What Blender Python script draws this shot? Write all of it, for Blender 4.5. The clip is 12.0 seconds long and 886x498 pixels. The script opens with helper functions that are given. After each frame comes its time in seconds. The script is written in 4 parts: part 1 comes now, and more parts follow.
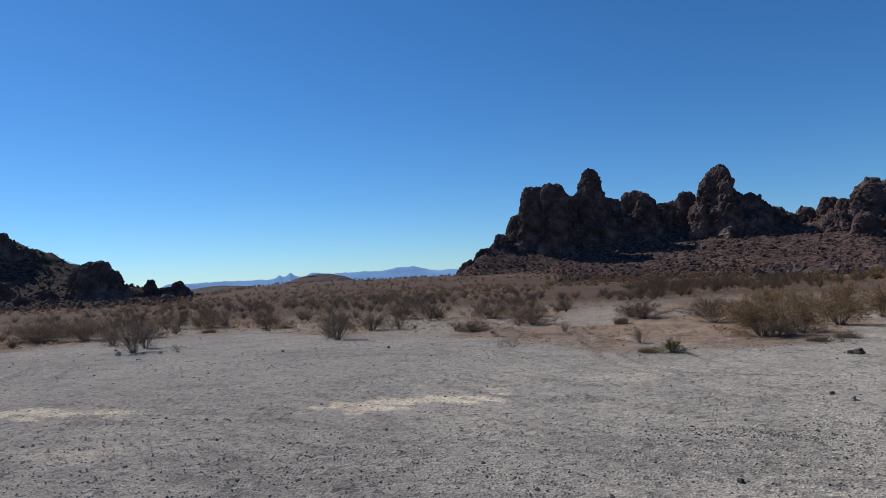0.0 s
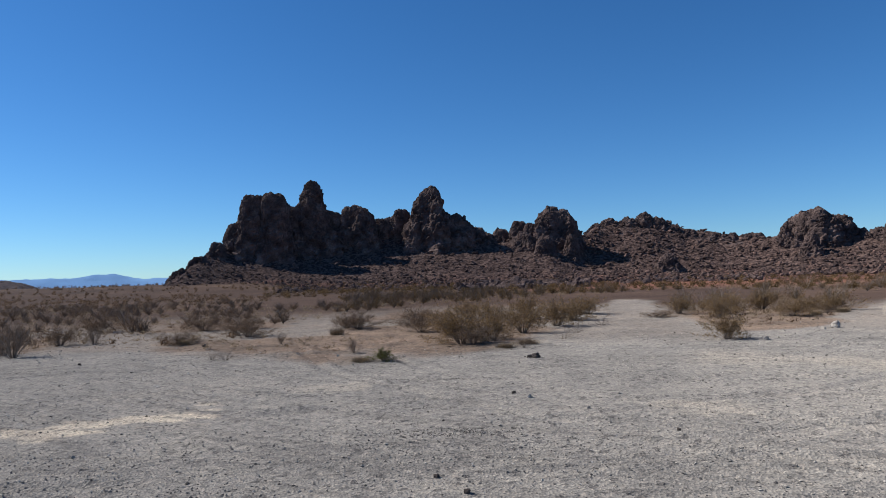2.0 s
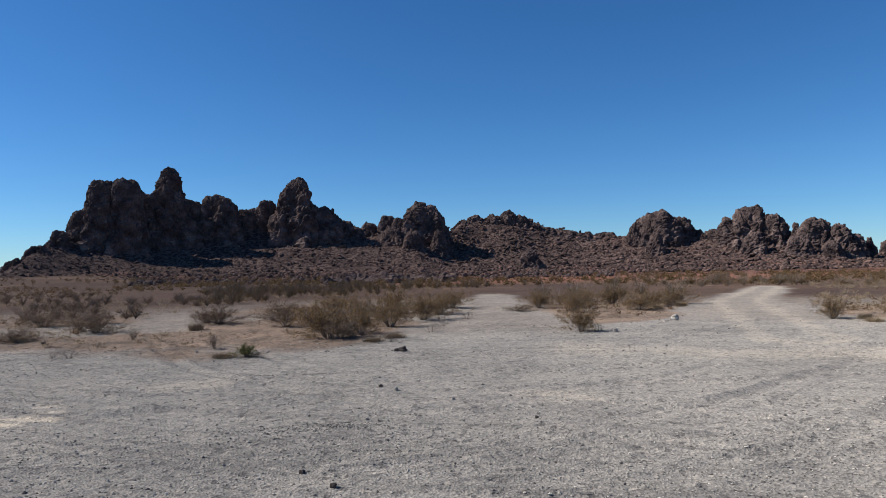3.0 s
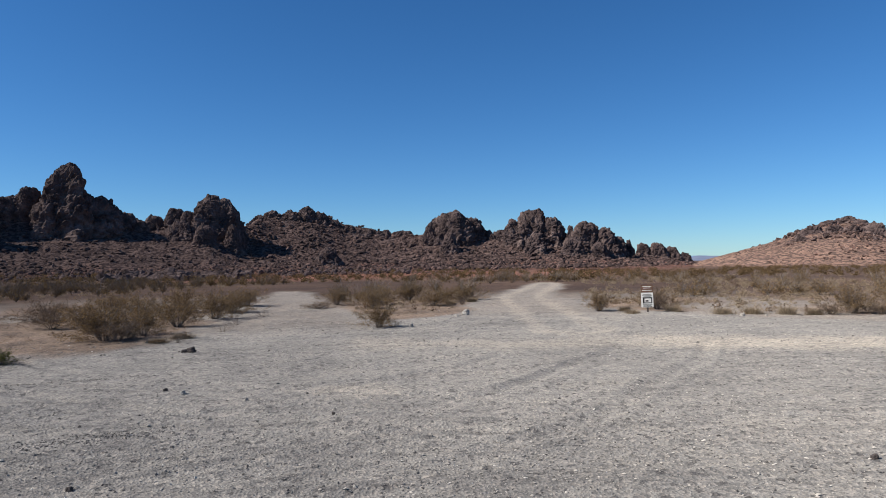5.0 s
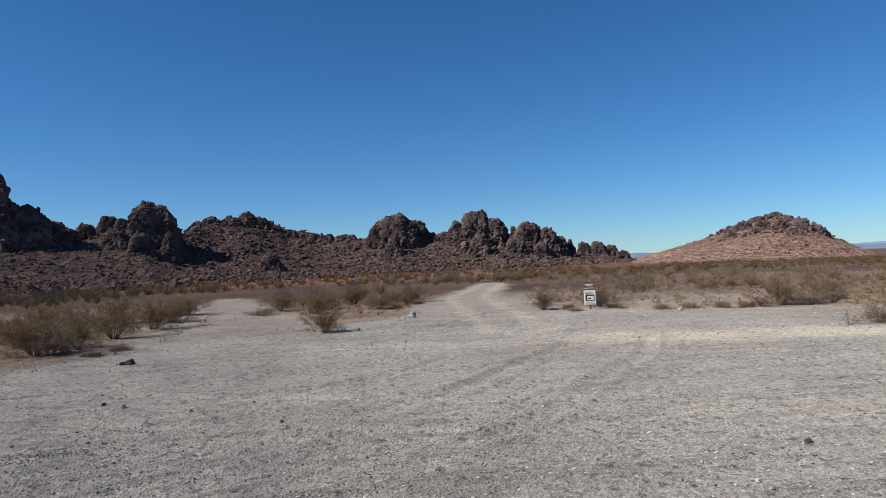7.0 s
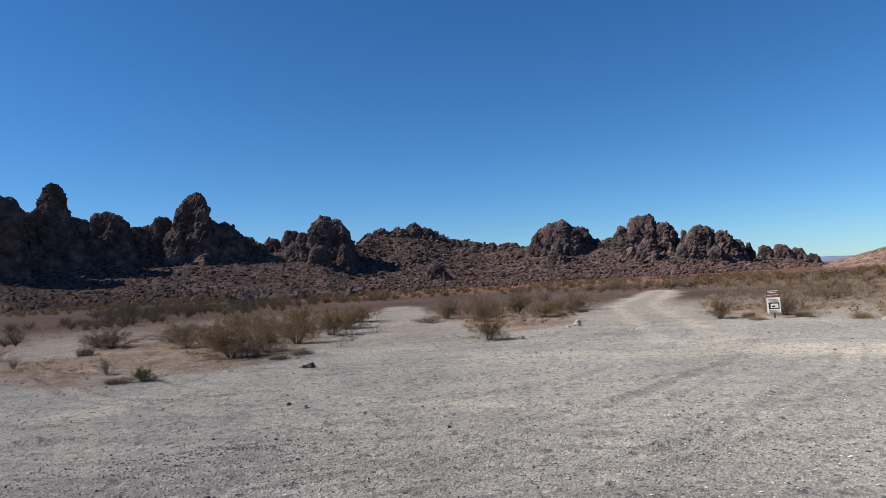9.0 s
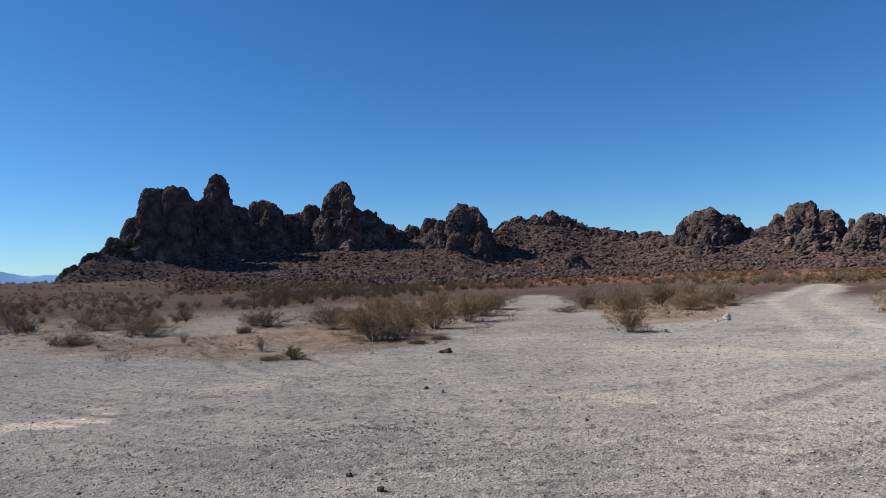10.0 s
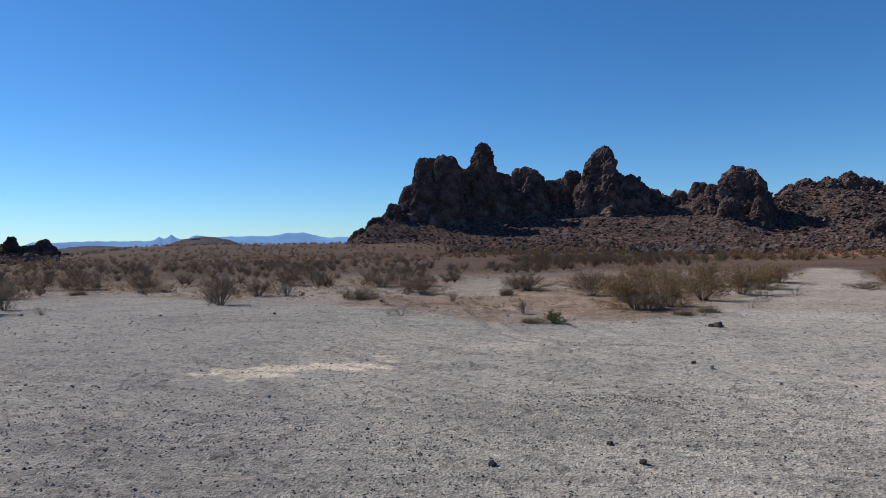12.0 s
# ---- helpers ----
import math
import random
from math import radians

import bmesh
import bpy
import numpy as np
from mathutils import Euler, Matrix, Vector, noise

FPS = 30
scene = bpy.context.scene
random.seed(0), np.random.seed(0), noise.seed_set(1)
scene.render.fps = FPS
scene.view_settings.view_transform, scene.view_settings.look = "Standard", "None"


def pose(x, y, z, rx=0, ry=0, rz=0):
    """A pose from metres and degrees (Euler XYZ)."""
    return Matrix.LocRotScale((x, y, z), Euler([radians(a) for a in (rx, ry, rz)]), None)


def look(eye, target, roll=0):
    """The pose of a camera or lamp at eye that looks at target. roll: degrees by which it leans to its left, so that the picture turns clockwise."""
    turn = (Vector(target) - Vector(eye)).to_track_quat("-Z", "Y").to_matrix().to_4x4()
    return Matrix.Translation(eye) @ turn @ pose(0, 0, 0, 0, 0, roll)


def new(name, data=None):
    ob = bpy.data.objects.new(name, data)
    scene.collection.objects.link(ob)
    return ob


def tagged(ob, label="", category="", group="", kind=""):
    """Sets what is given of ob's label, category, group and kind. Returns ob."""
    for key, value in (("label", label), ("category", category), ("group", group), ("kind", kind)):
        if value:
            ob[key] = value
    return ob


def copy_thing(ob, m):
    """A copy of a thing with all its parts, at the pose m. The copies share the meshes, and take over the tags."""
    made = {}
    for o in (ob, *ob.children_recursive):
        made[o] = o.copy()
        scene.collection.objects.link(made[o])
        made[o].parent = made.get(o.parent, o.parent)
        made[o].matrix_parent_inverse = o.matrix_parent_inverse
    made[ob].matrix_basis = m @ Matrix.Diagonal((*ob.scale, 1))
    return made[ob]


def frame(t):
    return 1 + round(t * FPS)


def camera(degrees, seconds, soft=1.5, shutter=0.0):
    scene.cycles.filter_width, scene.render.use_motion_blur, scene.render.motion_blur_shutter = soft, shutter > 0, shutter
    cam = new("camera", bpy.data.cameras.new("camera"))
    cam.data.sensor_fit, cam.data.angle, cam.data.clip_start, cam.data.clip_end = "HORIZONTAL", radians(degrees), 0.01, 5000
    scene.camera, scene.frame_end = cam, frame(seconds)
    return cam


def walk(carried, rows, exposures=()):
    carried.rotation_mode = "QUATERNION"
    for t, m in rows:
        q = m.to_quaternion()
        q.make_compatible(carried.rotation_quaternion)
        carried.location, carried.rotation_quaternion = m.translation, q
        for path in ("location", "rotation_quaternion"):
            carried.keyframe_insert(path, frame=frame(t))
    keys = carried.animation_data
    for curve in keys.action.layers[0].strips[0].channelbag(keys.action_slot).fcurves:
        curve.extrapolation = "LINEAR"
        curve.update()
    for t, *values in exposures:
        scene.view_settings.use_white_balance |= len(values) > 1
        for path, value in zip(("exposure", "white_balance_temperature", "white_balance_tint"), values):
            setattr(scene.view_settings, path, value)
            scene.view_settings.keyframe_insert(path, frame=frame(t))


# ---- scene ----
cam = camera(66.34, 12.0, soft=0.4)
PATH = [
    (0, pose(-0.001, 0.001, 1.611, 92.450, 2.653, 28.649)),
    (0.5, pose(0.049, 0.004, 1.607, 92.632, 2.474, 23.822)),
    (1, pose(0.064, -0.018, 1.606, 92.594, 2.734, 17.113)),
    (1.5, pose(0.051, -0.042, 1.606, 92.810, 2.241, 10.846)),
    (2, pose(0.043, -0.073, 1.615, 92.497, 1.723, 5.245)),
    (2.5, pose(0.030, -0.106, 1.611, 92.477, 1.670, -0.453)),
    (3, pose(0.028, -0.108, 1.614, 91.739, 1.176, -5.889)),
    (3.2, pose(0.028, -0.107, 1.612, 91.249, 0.860, -8.511)),
    (5, pose(0.032, -0.098, 1.596, 91.223, 0.866, -22.777)),
    (5.5, pose(0.036, -0.084, 1.598, 91.753, 1.085, -27.757)),
    (6, pose(0.019, -0.099, 1.592, 92.066, 1.345, -33.585)),
    (6.5, pose(0.005, -0.097, 1.599, 91.695, 1.625, -33.118)),
    (7, pose(0.001, -0.090, 1.596, 91.300, 2.218, -27.461)),
    (7.5, pose(0.023, -0.077, 1.593, 91.722, 2.714, -20.572)),
    (7.7, pose(0.022, -0.073, 1.593, 92.030, 3.006, -18.744)),
    (9.3, pose(0.008, -0.055, 1.589, 92.477, 2.672, -11.290)),
    (9.5, pose(0.006, -0.047, 1.588, 92.208, 2.590, -8.909)),
    (10, pose(0.016, 0.003, 1.596, 91.998, 1.804, -2.245)),
    (10.5, pose(-0.002, 0.026, 1.571, 90.944, 0.578, 5.334)),
    (11, pose(0.003, 0.050, 1.585, 90.337, 0.843, 9.553)),
    (11.5, pose(0.020, 0.047, 1.572, 90.225, 0.959, 14.346)),
    (12, pose(-0.014, 0.036, 1.594, 89.590, 0.722, 19.465)),
]
walk(cam, PATH, ((0, 0.70), (1, 0.75), (2, 0.82), (3, 0.80), (5, 0.79), (6, 0.67), (6.5, 0.65), (7.5, 0.73), (9.5, 0.86), (12, 0.82)))

# ---- world and sun ----
SUN_AZ, SUN_EL = 82.0, 41.0          # degrees to the left of +y, and above the plain
world = bpy.data.worlds.new("desert_sky")
scene.world = world
world.use_nodes = True
wn = world.node_tree.nodes
sky = wn.new("ShaderNodeTexSky")
sky.sky_type = "NISHITA"
sky.sun_disc = False
sky.sun_elevation = radians(SUN_EL)
sky.sun_rotation = radians(-SUN_AZ)
sky.altitude = 1500
sky.air_density, sky.dust_density, sky.ozone_density = 1.0, 0.2, 2.8
wn["Background"].inputs["Strength"].default_value = 0.057
deep = wn.new("ShaderNodeHueSaturation")
deep.inputs["Saturation"].default_value = 1.1
tint = wn.new("ShaderNodeMix")
tint.data_type, tint.blend_type = "RGBA", "MULTIPLY"
tint.inputs[0].default_value = 1.0
tint.inputs[7].default_value = (0.635, 0.88, 1.13, 1)
world.node_tree.links.new(sky.outputs["Color"], tint.inputs[6])
world.node_tree.links.new(tint.outputs[2], deep.inputs["Color"])
world.node_tree.links.new(deep.outputs["Color"], wn["Background"].inputs["Color"])
sun = new("sun", bpy.data.lights.new("sun", "SUN"))
sun.data.energy, sun.data.angle, sun.data.color = 5.0, radians(0.53), (1.0, 0.94, 0.86)
sun.matrix_world = look((-60 * math.sin(radians(SUN_AZ)), 60 * math.cos(radians(SUN_AZ)), 60 * math.tan(radians(SUN_EL))), (0, 0, 0))

# ---- noise in numpy ----
rng = np.random.default_rng(7)


def hash3(i, j, k, seed):
    h = (i.astype(np.int64) * 374761393 + j.astype(np.int64) * 668265263 + k.astype(np.int64) * 2147483647 + seed * 974711) & 0xFFFFFFFF
    h = ((h ^ (h >> 13)) * 1274126177) & 0xFFFFFFFF
    h = ((h ^ (h >> 16)) * 2246822519) & 0xFFFFFFFF
    return ((h ^ (h >> 15)) & 0xFFFFFF) / float(0x1000000)


def vnoise(p, seed=0):
    """Value noise in -1..1 at the points p (n, 3)."""
    f = np.floor(p)
    u = p - f
    u = u * u * (3 - 2 * u)
    i, j, k = f[:, 0], f[:, 1], f[:, 2]
    out = 0
    for a in (0, 1):
        for b in (0, 1):
            for c in (0, 1):
                w = (u[:, 0] if a else 1 - u[:, 0]) * (u[:, 1] if b else 1 - u[:, 1]) * (u[:, 2] if c else 1 - u[:, 2])
                out = out + w * hash3(i + a, j + b, k + c, seed)
    return out * 2 - 1


def fbm(p, octaves=4, seed=0):
    out, amp = 0, 0.5
    for o in range(octaves):
        out = out + amp * vnoise(p * 2 ** o + 17.3 * o, seed + o)
        amp *= 0.5
    return out


def worley(p, seed=0):
    """Distances to the nearest and the second nearest cell point."""
    f = np.floor(p)
    f1 = np.full(len(p), 9.0)
    f2 = np.full(len(p), 9.0)
    for a in (-1, 0, 1):
        for b in (-1, 0, 1):
            for c in (-1, 0, 1):
                i, j, k = f[:, 0] + a, f[:, 1] + b, f[:, 2] + c
                d = np.sqrt((i + hash3(i, j, k, seed) - p[:, 0]) ** 2 + (j + hash3(i, j, k, seed + 1) - p[:, 1]) ** 2 + (k + hash3(i, j, k, seed + 2) - p[:, 2]) ** 2)
                f2 = np.where(d < f1, f1, np.minimum(f2, d))
                f1 = np.minimum(f1, d)
    return f1, f2


def cells(p, seed=0):
    """A random value in -1..1 for the nearest cell, and how near its border lies."""
    f = np.floor(p)
    f1, f2, val = np.full(len(p), 9.0), np.full(len(p), 9.0), np.zeros(len(p))
    for a in (-1, 0, 1):
        for b in (-1, 0, 1):
            for c in (-1, 0, 1):
                i, j, k = f[:, 0] + a, f[:, 1] + b, f[:, 2] + c
                d = np.abs(i + hash3(i, j, k, seed) - p[:, 0]) + np.abs(j + hash3(i, j, k, seed + 1) - p[:, 1]) + np.abs(k + hash3(i, j, k, seed + 2) - p[:, 2])
                near = d < f1
                f2 = np.where(near, f1, np.minimum(f2, d))
                val = np.where(near, hash3(i, j, k, seed + 3), val)
                f1 = np.minimum(f1, d)
    return val * 2 - 1, f2 - f1


def sstep(a, b, x):
    t = np.clip((x - a) / (b - a), 0, 1)
    return t * t * (3 - 2 * t)


def flat3(x, y, z=0.0):
    return np.stack([x, y, np.full(np.shape(x), z)], -1)


def polar(az, r):
    a = np.radians(az)
    return -np.sin(a) * r, np.cos(a) * r


# ---- meshes ----
def mesh_np(name, verts, faces, smooth=False):
    """A mesh from arrays: verts (n, 3), faces (m, 3 or 4)."""
    verts, faces = np.asarray(verts, np.float32), np.asarray(faces, np.int32)
    me = bpy.data.meshes.new(name)
    k = faces.shape[1]
    me.vertices.add(len(verts))
    me.vertices.foreach_set("co", verts.ravel())
    me.loops.add(faces.size)
    me.loops.foreach_set("vertex_index", faces.ravel())
    me.polygons.add(len(faces))
    me.polygons.foreach_set("loop_start", np.arange(0, faces.size, k, dtype=np.int32))
    me.update(calc_edges=True)
    me.validate()
    me.polygons.foreach_set("use_smooth", np.full(len(me.polygons), smooth))
    return me


def part(name, data, material, parent=None, label=""):
    """One mesh object of a bmesh or a mesh, under a thing or a part."""
    if isinstance(data, bmesh.types.BMesh):
        me = bpy.data.meshes.new(name)
        data.to_mesh(me)
        data.free()
        data = me
    ob = new(name, data)
    if material and not data.materials:
        data.materials.append(material)
    if parent:
        ob.parent = parent
    if label:
        ob["label"] = label
    return ob


def grid_faces(nu, nv, wrap=False):
    """Quads of a grid of nu x nv points, wrapped round u if asked."""
    u = np.arange(nu if wrap else nu - 1)
    a, b = np.meshgrid(u, np.arange(nv - 1), indexing="ij")
    a, b = a.ravel(), b.ravel()
    a2 = (a + 1) % nu
    return np.stack([a * nv + b, a2 * nv + b, a2 * nv + b + 1, a * nv + b + 1], 1)


# ---- materials ----
def material(name, rough=0.9):
    m = bpy.data.materials.new(name)
    m.use_nodes = True
    n, l = m.node_tree.nodes, m.node_tree.links
    b = n["Principled BSDF"]
    b.inputs["Roughness"].default_value = rough
    b.inputs["Specular IOR Level"].default_value = 0.04
    b.inputs["Diffuse Roughness"].default_value = 1.0
    return m, n, l, b


def noise_node(n, l, scale, detail=6, rough=0.6, vector=None):
    t = n.new("ShaderNodeTexNoise")
    t.inputs["Scale"].default_value = scale
    t.inputs["Detail"].default_value = detail
    t.inputs["Roughness"].default_value = rough
    if vector is not None:
        l.new(vector, t.inputs["Vector"])
    return t.outputs["Fac"]


def ramp(n, l, fac, *stops):
    r = n.new("ShaderNodeValToRGB")
    e = r.color_ramp.elements
    while len(e) < len(stops):
        e.new(0.5)
    for el, (p, c) in zip(e, stops):
        el.position, el.color = p, (*c, 1) if len(c) == 3 else c
    l.new(fac, r.inputs["Fac"])
    return r.outputs["Color"]


def mix(n, l, fac, a, b, mode="MIX"):
    x = n.new("ShaderNodeMix")
    x.data_type, x.blend_type = "RGBA", mode
    for key, v in ((0, fac), (6, a), (7, b)):
        if isinstance(v, bpy.types.NodeSocket):
            l.new(v, x.inputs[key])
        else:
            x.inputs[key].default_value = v if key == 0 else (*v, 1)
    return x.outputs[2]


def bump(n, l, b, height, strength, distance):
    k = n.new("ShaderNodeBump")
    k.inputs["Strength"].default_value, k.inputs["Distance"].default_value = strength, distance
    l.new(height, k.inputs["Height"])
    l.new(k.outputs["Normal"], b.inputs["Normal"])


def coords(n):
    return n.new("ShaderNodeTexCoord").outputs["Object"]


def island(n):
    return n.new("ShaderNodeNewGeometry").outputs["Random Per Island"]


def at_random(n):
    return n.new("ShaderNodeObjectInfo").outputs["Random"]


def rock_material(name, dark, mid, light, scale=0.35, by_island=False):
    m, n, l, b = material(name, 0.85)
    c = coords(n)
    big = ramp(n, l, noise_node(n, l, scale, 8, 0.62, c), (0.32, dark), (0.52, mid), (0.72, light))
    fine = ramp(n, l, noise_node(n, l, scale * 9, 8, 0.7, c), (0.3, (0.55, 0.55, 0.57)), (0.7, (1.3, 1.27, 1.22)))
    col = mix(n, l, 1.0, big, fine, "MULTIPLY")
    if by_island:
        col = mix(n, l, 1.0, col, ramp(n, l, island(n), (0.0, (0.55, 0.53, 0.53)), (0.6, (1.0, 0.95, 0.93)), (1.0, (1.7, 1.5, 1.4))), "MULTIPLY")
    l.new(col, b.inputs["Base Color"])
    bump(n, l, b, noise_node(n, l, scale * 7, 9, 0.72, c), 0.9, 0.35 / scale * 0.35)
    return m


ROCK = rock_material("dark_volcanic_rock", (0.04, 0.03, 0.031), (0.122, 0.09, 0.085), (0.26, 0.194, 0.174))
BOULDER = rock_material("weathered_boulder", (0.055, 0.042, 0.04), (0.112, 0.083, 0.077), (0.2, 0.15, 0.135), 1.2, True)
BOULDER_PINK = rock_material("pinkish_boulder", (0.075, 0.05, 0.043), (0.15, 0.1, 0.085), (0.23, 0.16, 0.135), 1.2, True)


def talus_material(name, low, high, speck):
    """Loose scree: soil between stones, redder and sandier lower down (attribute 'soil')."""
    m, n, l, b = material(name, 0.95)
    c = coords(n)
    at = n.new("ShaderNodeAttribute")
    at.attribute_name = "soil"
    base = mix(n, l, at.outputs["Fac"], high, low)
    base = mix(n, l, 1.0, base, ramp(n, l, noise_node(n, l, 0.12, 6, 0.6, c), (0.3, (0.7, 0.68, 0.68)), (0.7, (1.3, 1.25, 1.2))), "MULTIPLY")
    v = n.new("ShaderNodeTexVoronoi")
    v.inputs["Scale"].default_value = 1.7
    l.new(c, v.inputs["Vector"])
    stones = ramp(n, l, v.outputs["Color"], (0.42, (0, 0, 0)), (0.6, (1, 1, 1)))
    base = mix(n, l, stones, base, speck)
    grain = ramp(n, l, noise_node(n, l, 3.0, 8, 0.75, c), (0.3, (0.6, 0.6, 0.6)), (0.7, (1.35, 1.33, 1.3)))
    l.new(mix(n, l, 1.0, base, grain, "MULTIPLY"), b.inputs["Base Color"])
    bump(n, l, b, noise_node(n, l, 2.2, 9, 0.75, c), 1.0, 0.5)
    return m


TALUS = talus_material("dark_scree", (0.205, 0.114, 0.09), (0.132, 0.096, 0.088), (0.05, 0.034, 0.033))
TALUS_PINK = talus_material("pink_scree", (0.27, 0.18, 0.145), (0.2, 0.135, 0.112), (0.09, 0.064, 0.056))


def ground_material():
    m, n, l, b = material("gravel_and_desert_soil", 0.95)
    c = coords(n)
    at = n.new("ShaderNodeAttribute")
    at.attribute_name = "zone"
    sep = n.new("ShaderNodeSeparateColor")
    l.new(at.outputs["Color"], sep.inputs["Color"])
    soil, pale, red = sep.outputs
    gravel = ramp(n, l, noise_node(n, l, 0.35, 6, 0.6, c), (0.3, (0.2, 0.192, 0.179)), (0.55, (0.249, 0.238, 0.219)), (0.75, (0.292, 0.273, 0.244)))
    dirt = ramp(n, l, noise_node(n, l, 0.55, 7, 0.65, c), (0.3, (0.125, 0.1, 0.082)), (0.5, (0.195, 0.15, 0.118)), (0.7, (0.275, 0.205, 0.155)))
    far = ramp(n, l, noise_node(n, l, 0.05, 8, 0.7, c), (0.35, (0.055, 0.04, 0.035)), (0.55, (0.092, 0.064, 0.051)), (0.7, (0.165, 0.115, 0.085)))
    col = mix(n, l, soil, gravel, dirt)
    col = mix(n, l, pale, col, (0.46, 0.41, 0.335))
    col = mix(n, l, red, col, far)
    col = mix(n, l, at.outputs["Alpha"], col, (0.2, 0.098, 0.07))
    st = n.new("ShaderNodeAttribute")
    st.attribute_name = "streak"
    col = mix(n, l, st.outputs["Fac"], col, mix(n, l, 1.0, col, (0.8, 0.8, 0.81), "MULTIPLY"))
    # coarse dark gravel in drifts, and grains of several sizes
    drift = ramp(n, l, noise_node(n, l, 1.3, 7, 0.72, c), (0.34, (0.8, 0.8, 0.81)), (0.48, (1, 1, 1)), (0.7, (1.1, 1.09, 1.06)))
    col = mix(n, l, 1.0, col, drift, "MULTIPLY")
    v2 = n.new("ShaderNodeTexVoronoi")
    v2.inputs["Scale"].default_value = 17
    l.new(c, v2.inputs["Vector"])
    col = mix(n, l, 1.0, col, ramp(n, l, v2.outputs["Color"], (0.12, (0.56, 0.56, 0.58)), (0.3, (1, 1, 1)), (0.8, (1, 1, 1)), (0.95, (1.25, 1.23, 1.2))), "MULTIPLY")
    v = n.new("ShaderNodeTexVoronoi")
    v.inputs["Scale"].default_value = 42
    l.new(c, v.inputs["Vector"])
    col = mix(n, l, 1.0, col, ramp(n, l, v.outputs["Color"], (0.1, (0.68, 0.68, 0.7)), (0.5, (1, 1, 1)), (0.9, (1.3, 1.24, 1.2))), "MULTIPLY")
    col = mix(n, l, 1.0, col, ramp(n, l, noise_node(n, l, 9, 9, 0.8, c), (0.32, (0.72, 0.72, 0.73)), (0.7, (1.25, 1.24, 1.22))), "MULTIPLY")
    l.new(col, b.inputs["Base Color"])
    h = mix(n, l, 0.5, noise_node(n, l, 38, 8, 0.8, c), v.outputs["Distance"])
    b.inputs["Diffuse Roughness"].default_value = 0.5
    bump(n, l, b, h, 1.0, 0.022)
    return m


GROUND = ground_material()


def simple(name, stops, scale, rough=0.9, by="noise", bump_scale=0, bump_d=0.01, trans=0.0):
    m, n, l, b = material(name, rough)
    fac = island(n) if by == "island" else at_random(n) if by == "object" else noise_node(n, l, scale, 7, 0.65, coords(n))
    l.new(ramp(n, l, fac, *stops), b.inputs["Base Color"])
    if bump_scale:
        bump(n, l, b, noise_node(n, l, bump_scale, 7, 0.7, coords(n)), 0.8, bump_d)
    if trans:
        t = n.new("ShaderNodeBsdfTranslucent")
        l.new(ramp(n, l, fac, *stops), t.inputs["Color"])
        x = n.new("ShaderNodeMixShader")
        x.inputs[0].default_value = trans
        l.new(b.outputs[0], x.inputs[1])
        l.new(t.outputs[0], x.inputs[2])
        l.new(x.outputs[0], n["Material Output"].inputs["Surface"])
    return m


LEAF = simple("creosote_leaf", [(0.0, (0.085, 0.056, 0.029)), (0.5, (0.165, 0.106, 0.05)), (0.85, (0.26, 0.168, 0.08)), (1.0, (0.37, 0.245, 0.125))], 1, 0.7, "island", trans=0.3)
LEAF_DRY = simple("dry_leaf", [(0.0, (0.085, 0.06, 0.042)), (0.5, (0.155, 0.104, 0.07)), (1.0, (0.26, 0.18, 0.12))], 1, 0.85, "island", trans=0.25)
LEAF_FAR = simple("scrub_leaf", [(0.0, (0.075, 0.05, 0.028)), (0.5, (0.14, 0.09, 0.045)), (1.0, (0.22, 0.15, 0.075))], 1, 0.85, "island", trans=0.25)
LEAF_GREEN = simple("green_leaf", [(0.0, (0.06, 0.065, 0.025)), (0.6, (0.11, 0.115, 0.04)), (1.0, (0.19, 0.17, 0.07))], 1, 0.75, "island", trans=0.3)
STEM = simple("grey_stem", [(0.0, (0.085, 0.068, 0.058)), (0.6, (0.17, 0.14, 0.12)), (1.0, (0.32, 0.28, 0.245))], 1, 0.9, "island")
STRAW = simple("dry_straw", [(0.0, (0.18, 0.135, 0.09)), (0.5, (0.3, 0.23, 0.155)), (1.0, (0.44, 0.35, 0.245))], 1, 0.85, "island", trans=0.25)
STONE = simple("dark_stone", [(0.3, (0.045, 0.038, 0.036)), (0.6, (0.1, 0.085, 0.078)), (0.8, (0.17, 0.15, 0.135))], 14, 0.85, bump_scale=60)
STONE_PALE = simple("pale_stone", [(0.35, (0.27, 0.24, 0.21)), (0.6, (0.44, 0.41, 0.37)), (0.8, (0.54, 0.51, 0.47))], 5, 0.85, bump_scale=40)
CINDER = simple("dark_cinder", [(0.0, (0.06, 0.056, 0.053)), (0.6, (0.12, 0.112, 0.104)), (1.0, (0.22, 0.2, 0.18))], 1, 0.9, "island")
PEBBLE = simple("mixed_pebbles", [(0.0, (0.08, 0.074, 0.07)), (0.4, (0.2, 0.187, 0.172)), (0.8, (0.32, 0.295, 0.262)), (1.0, (0.5, 0.46, 0.41))], 1, 0.9, "island")

# ---- shape of the land ----
def dist_seg(x, y, ax, ay, bx, by):
    dx, dy = bx - ax, by - ay
    t = np.clip(((x - ax) * dx + (y - ay) * dy) / (dx * dx + dy * dy), 0, 1)
    return np.hypot(x - ax - t * dx, y - ay - t * dy)


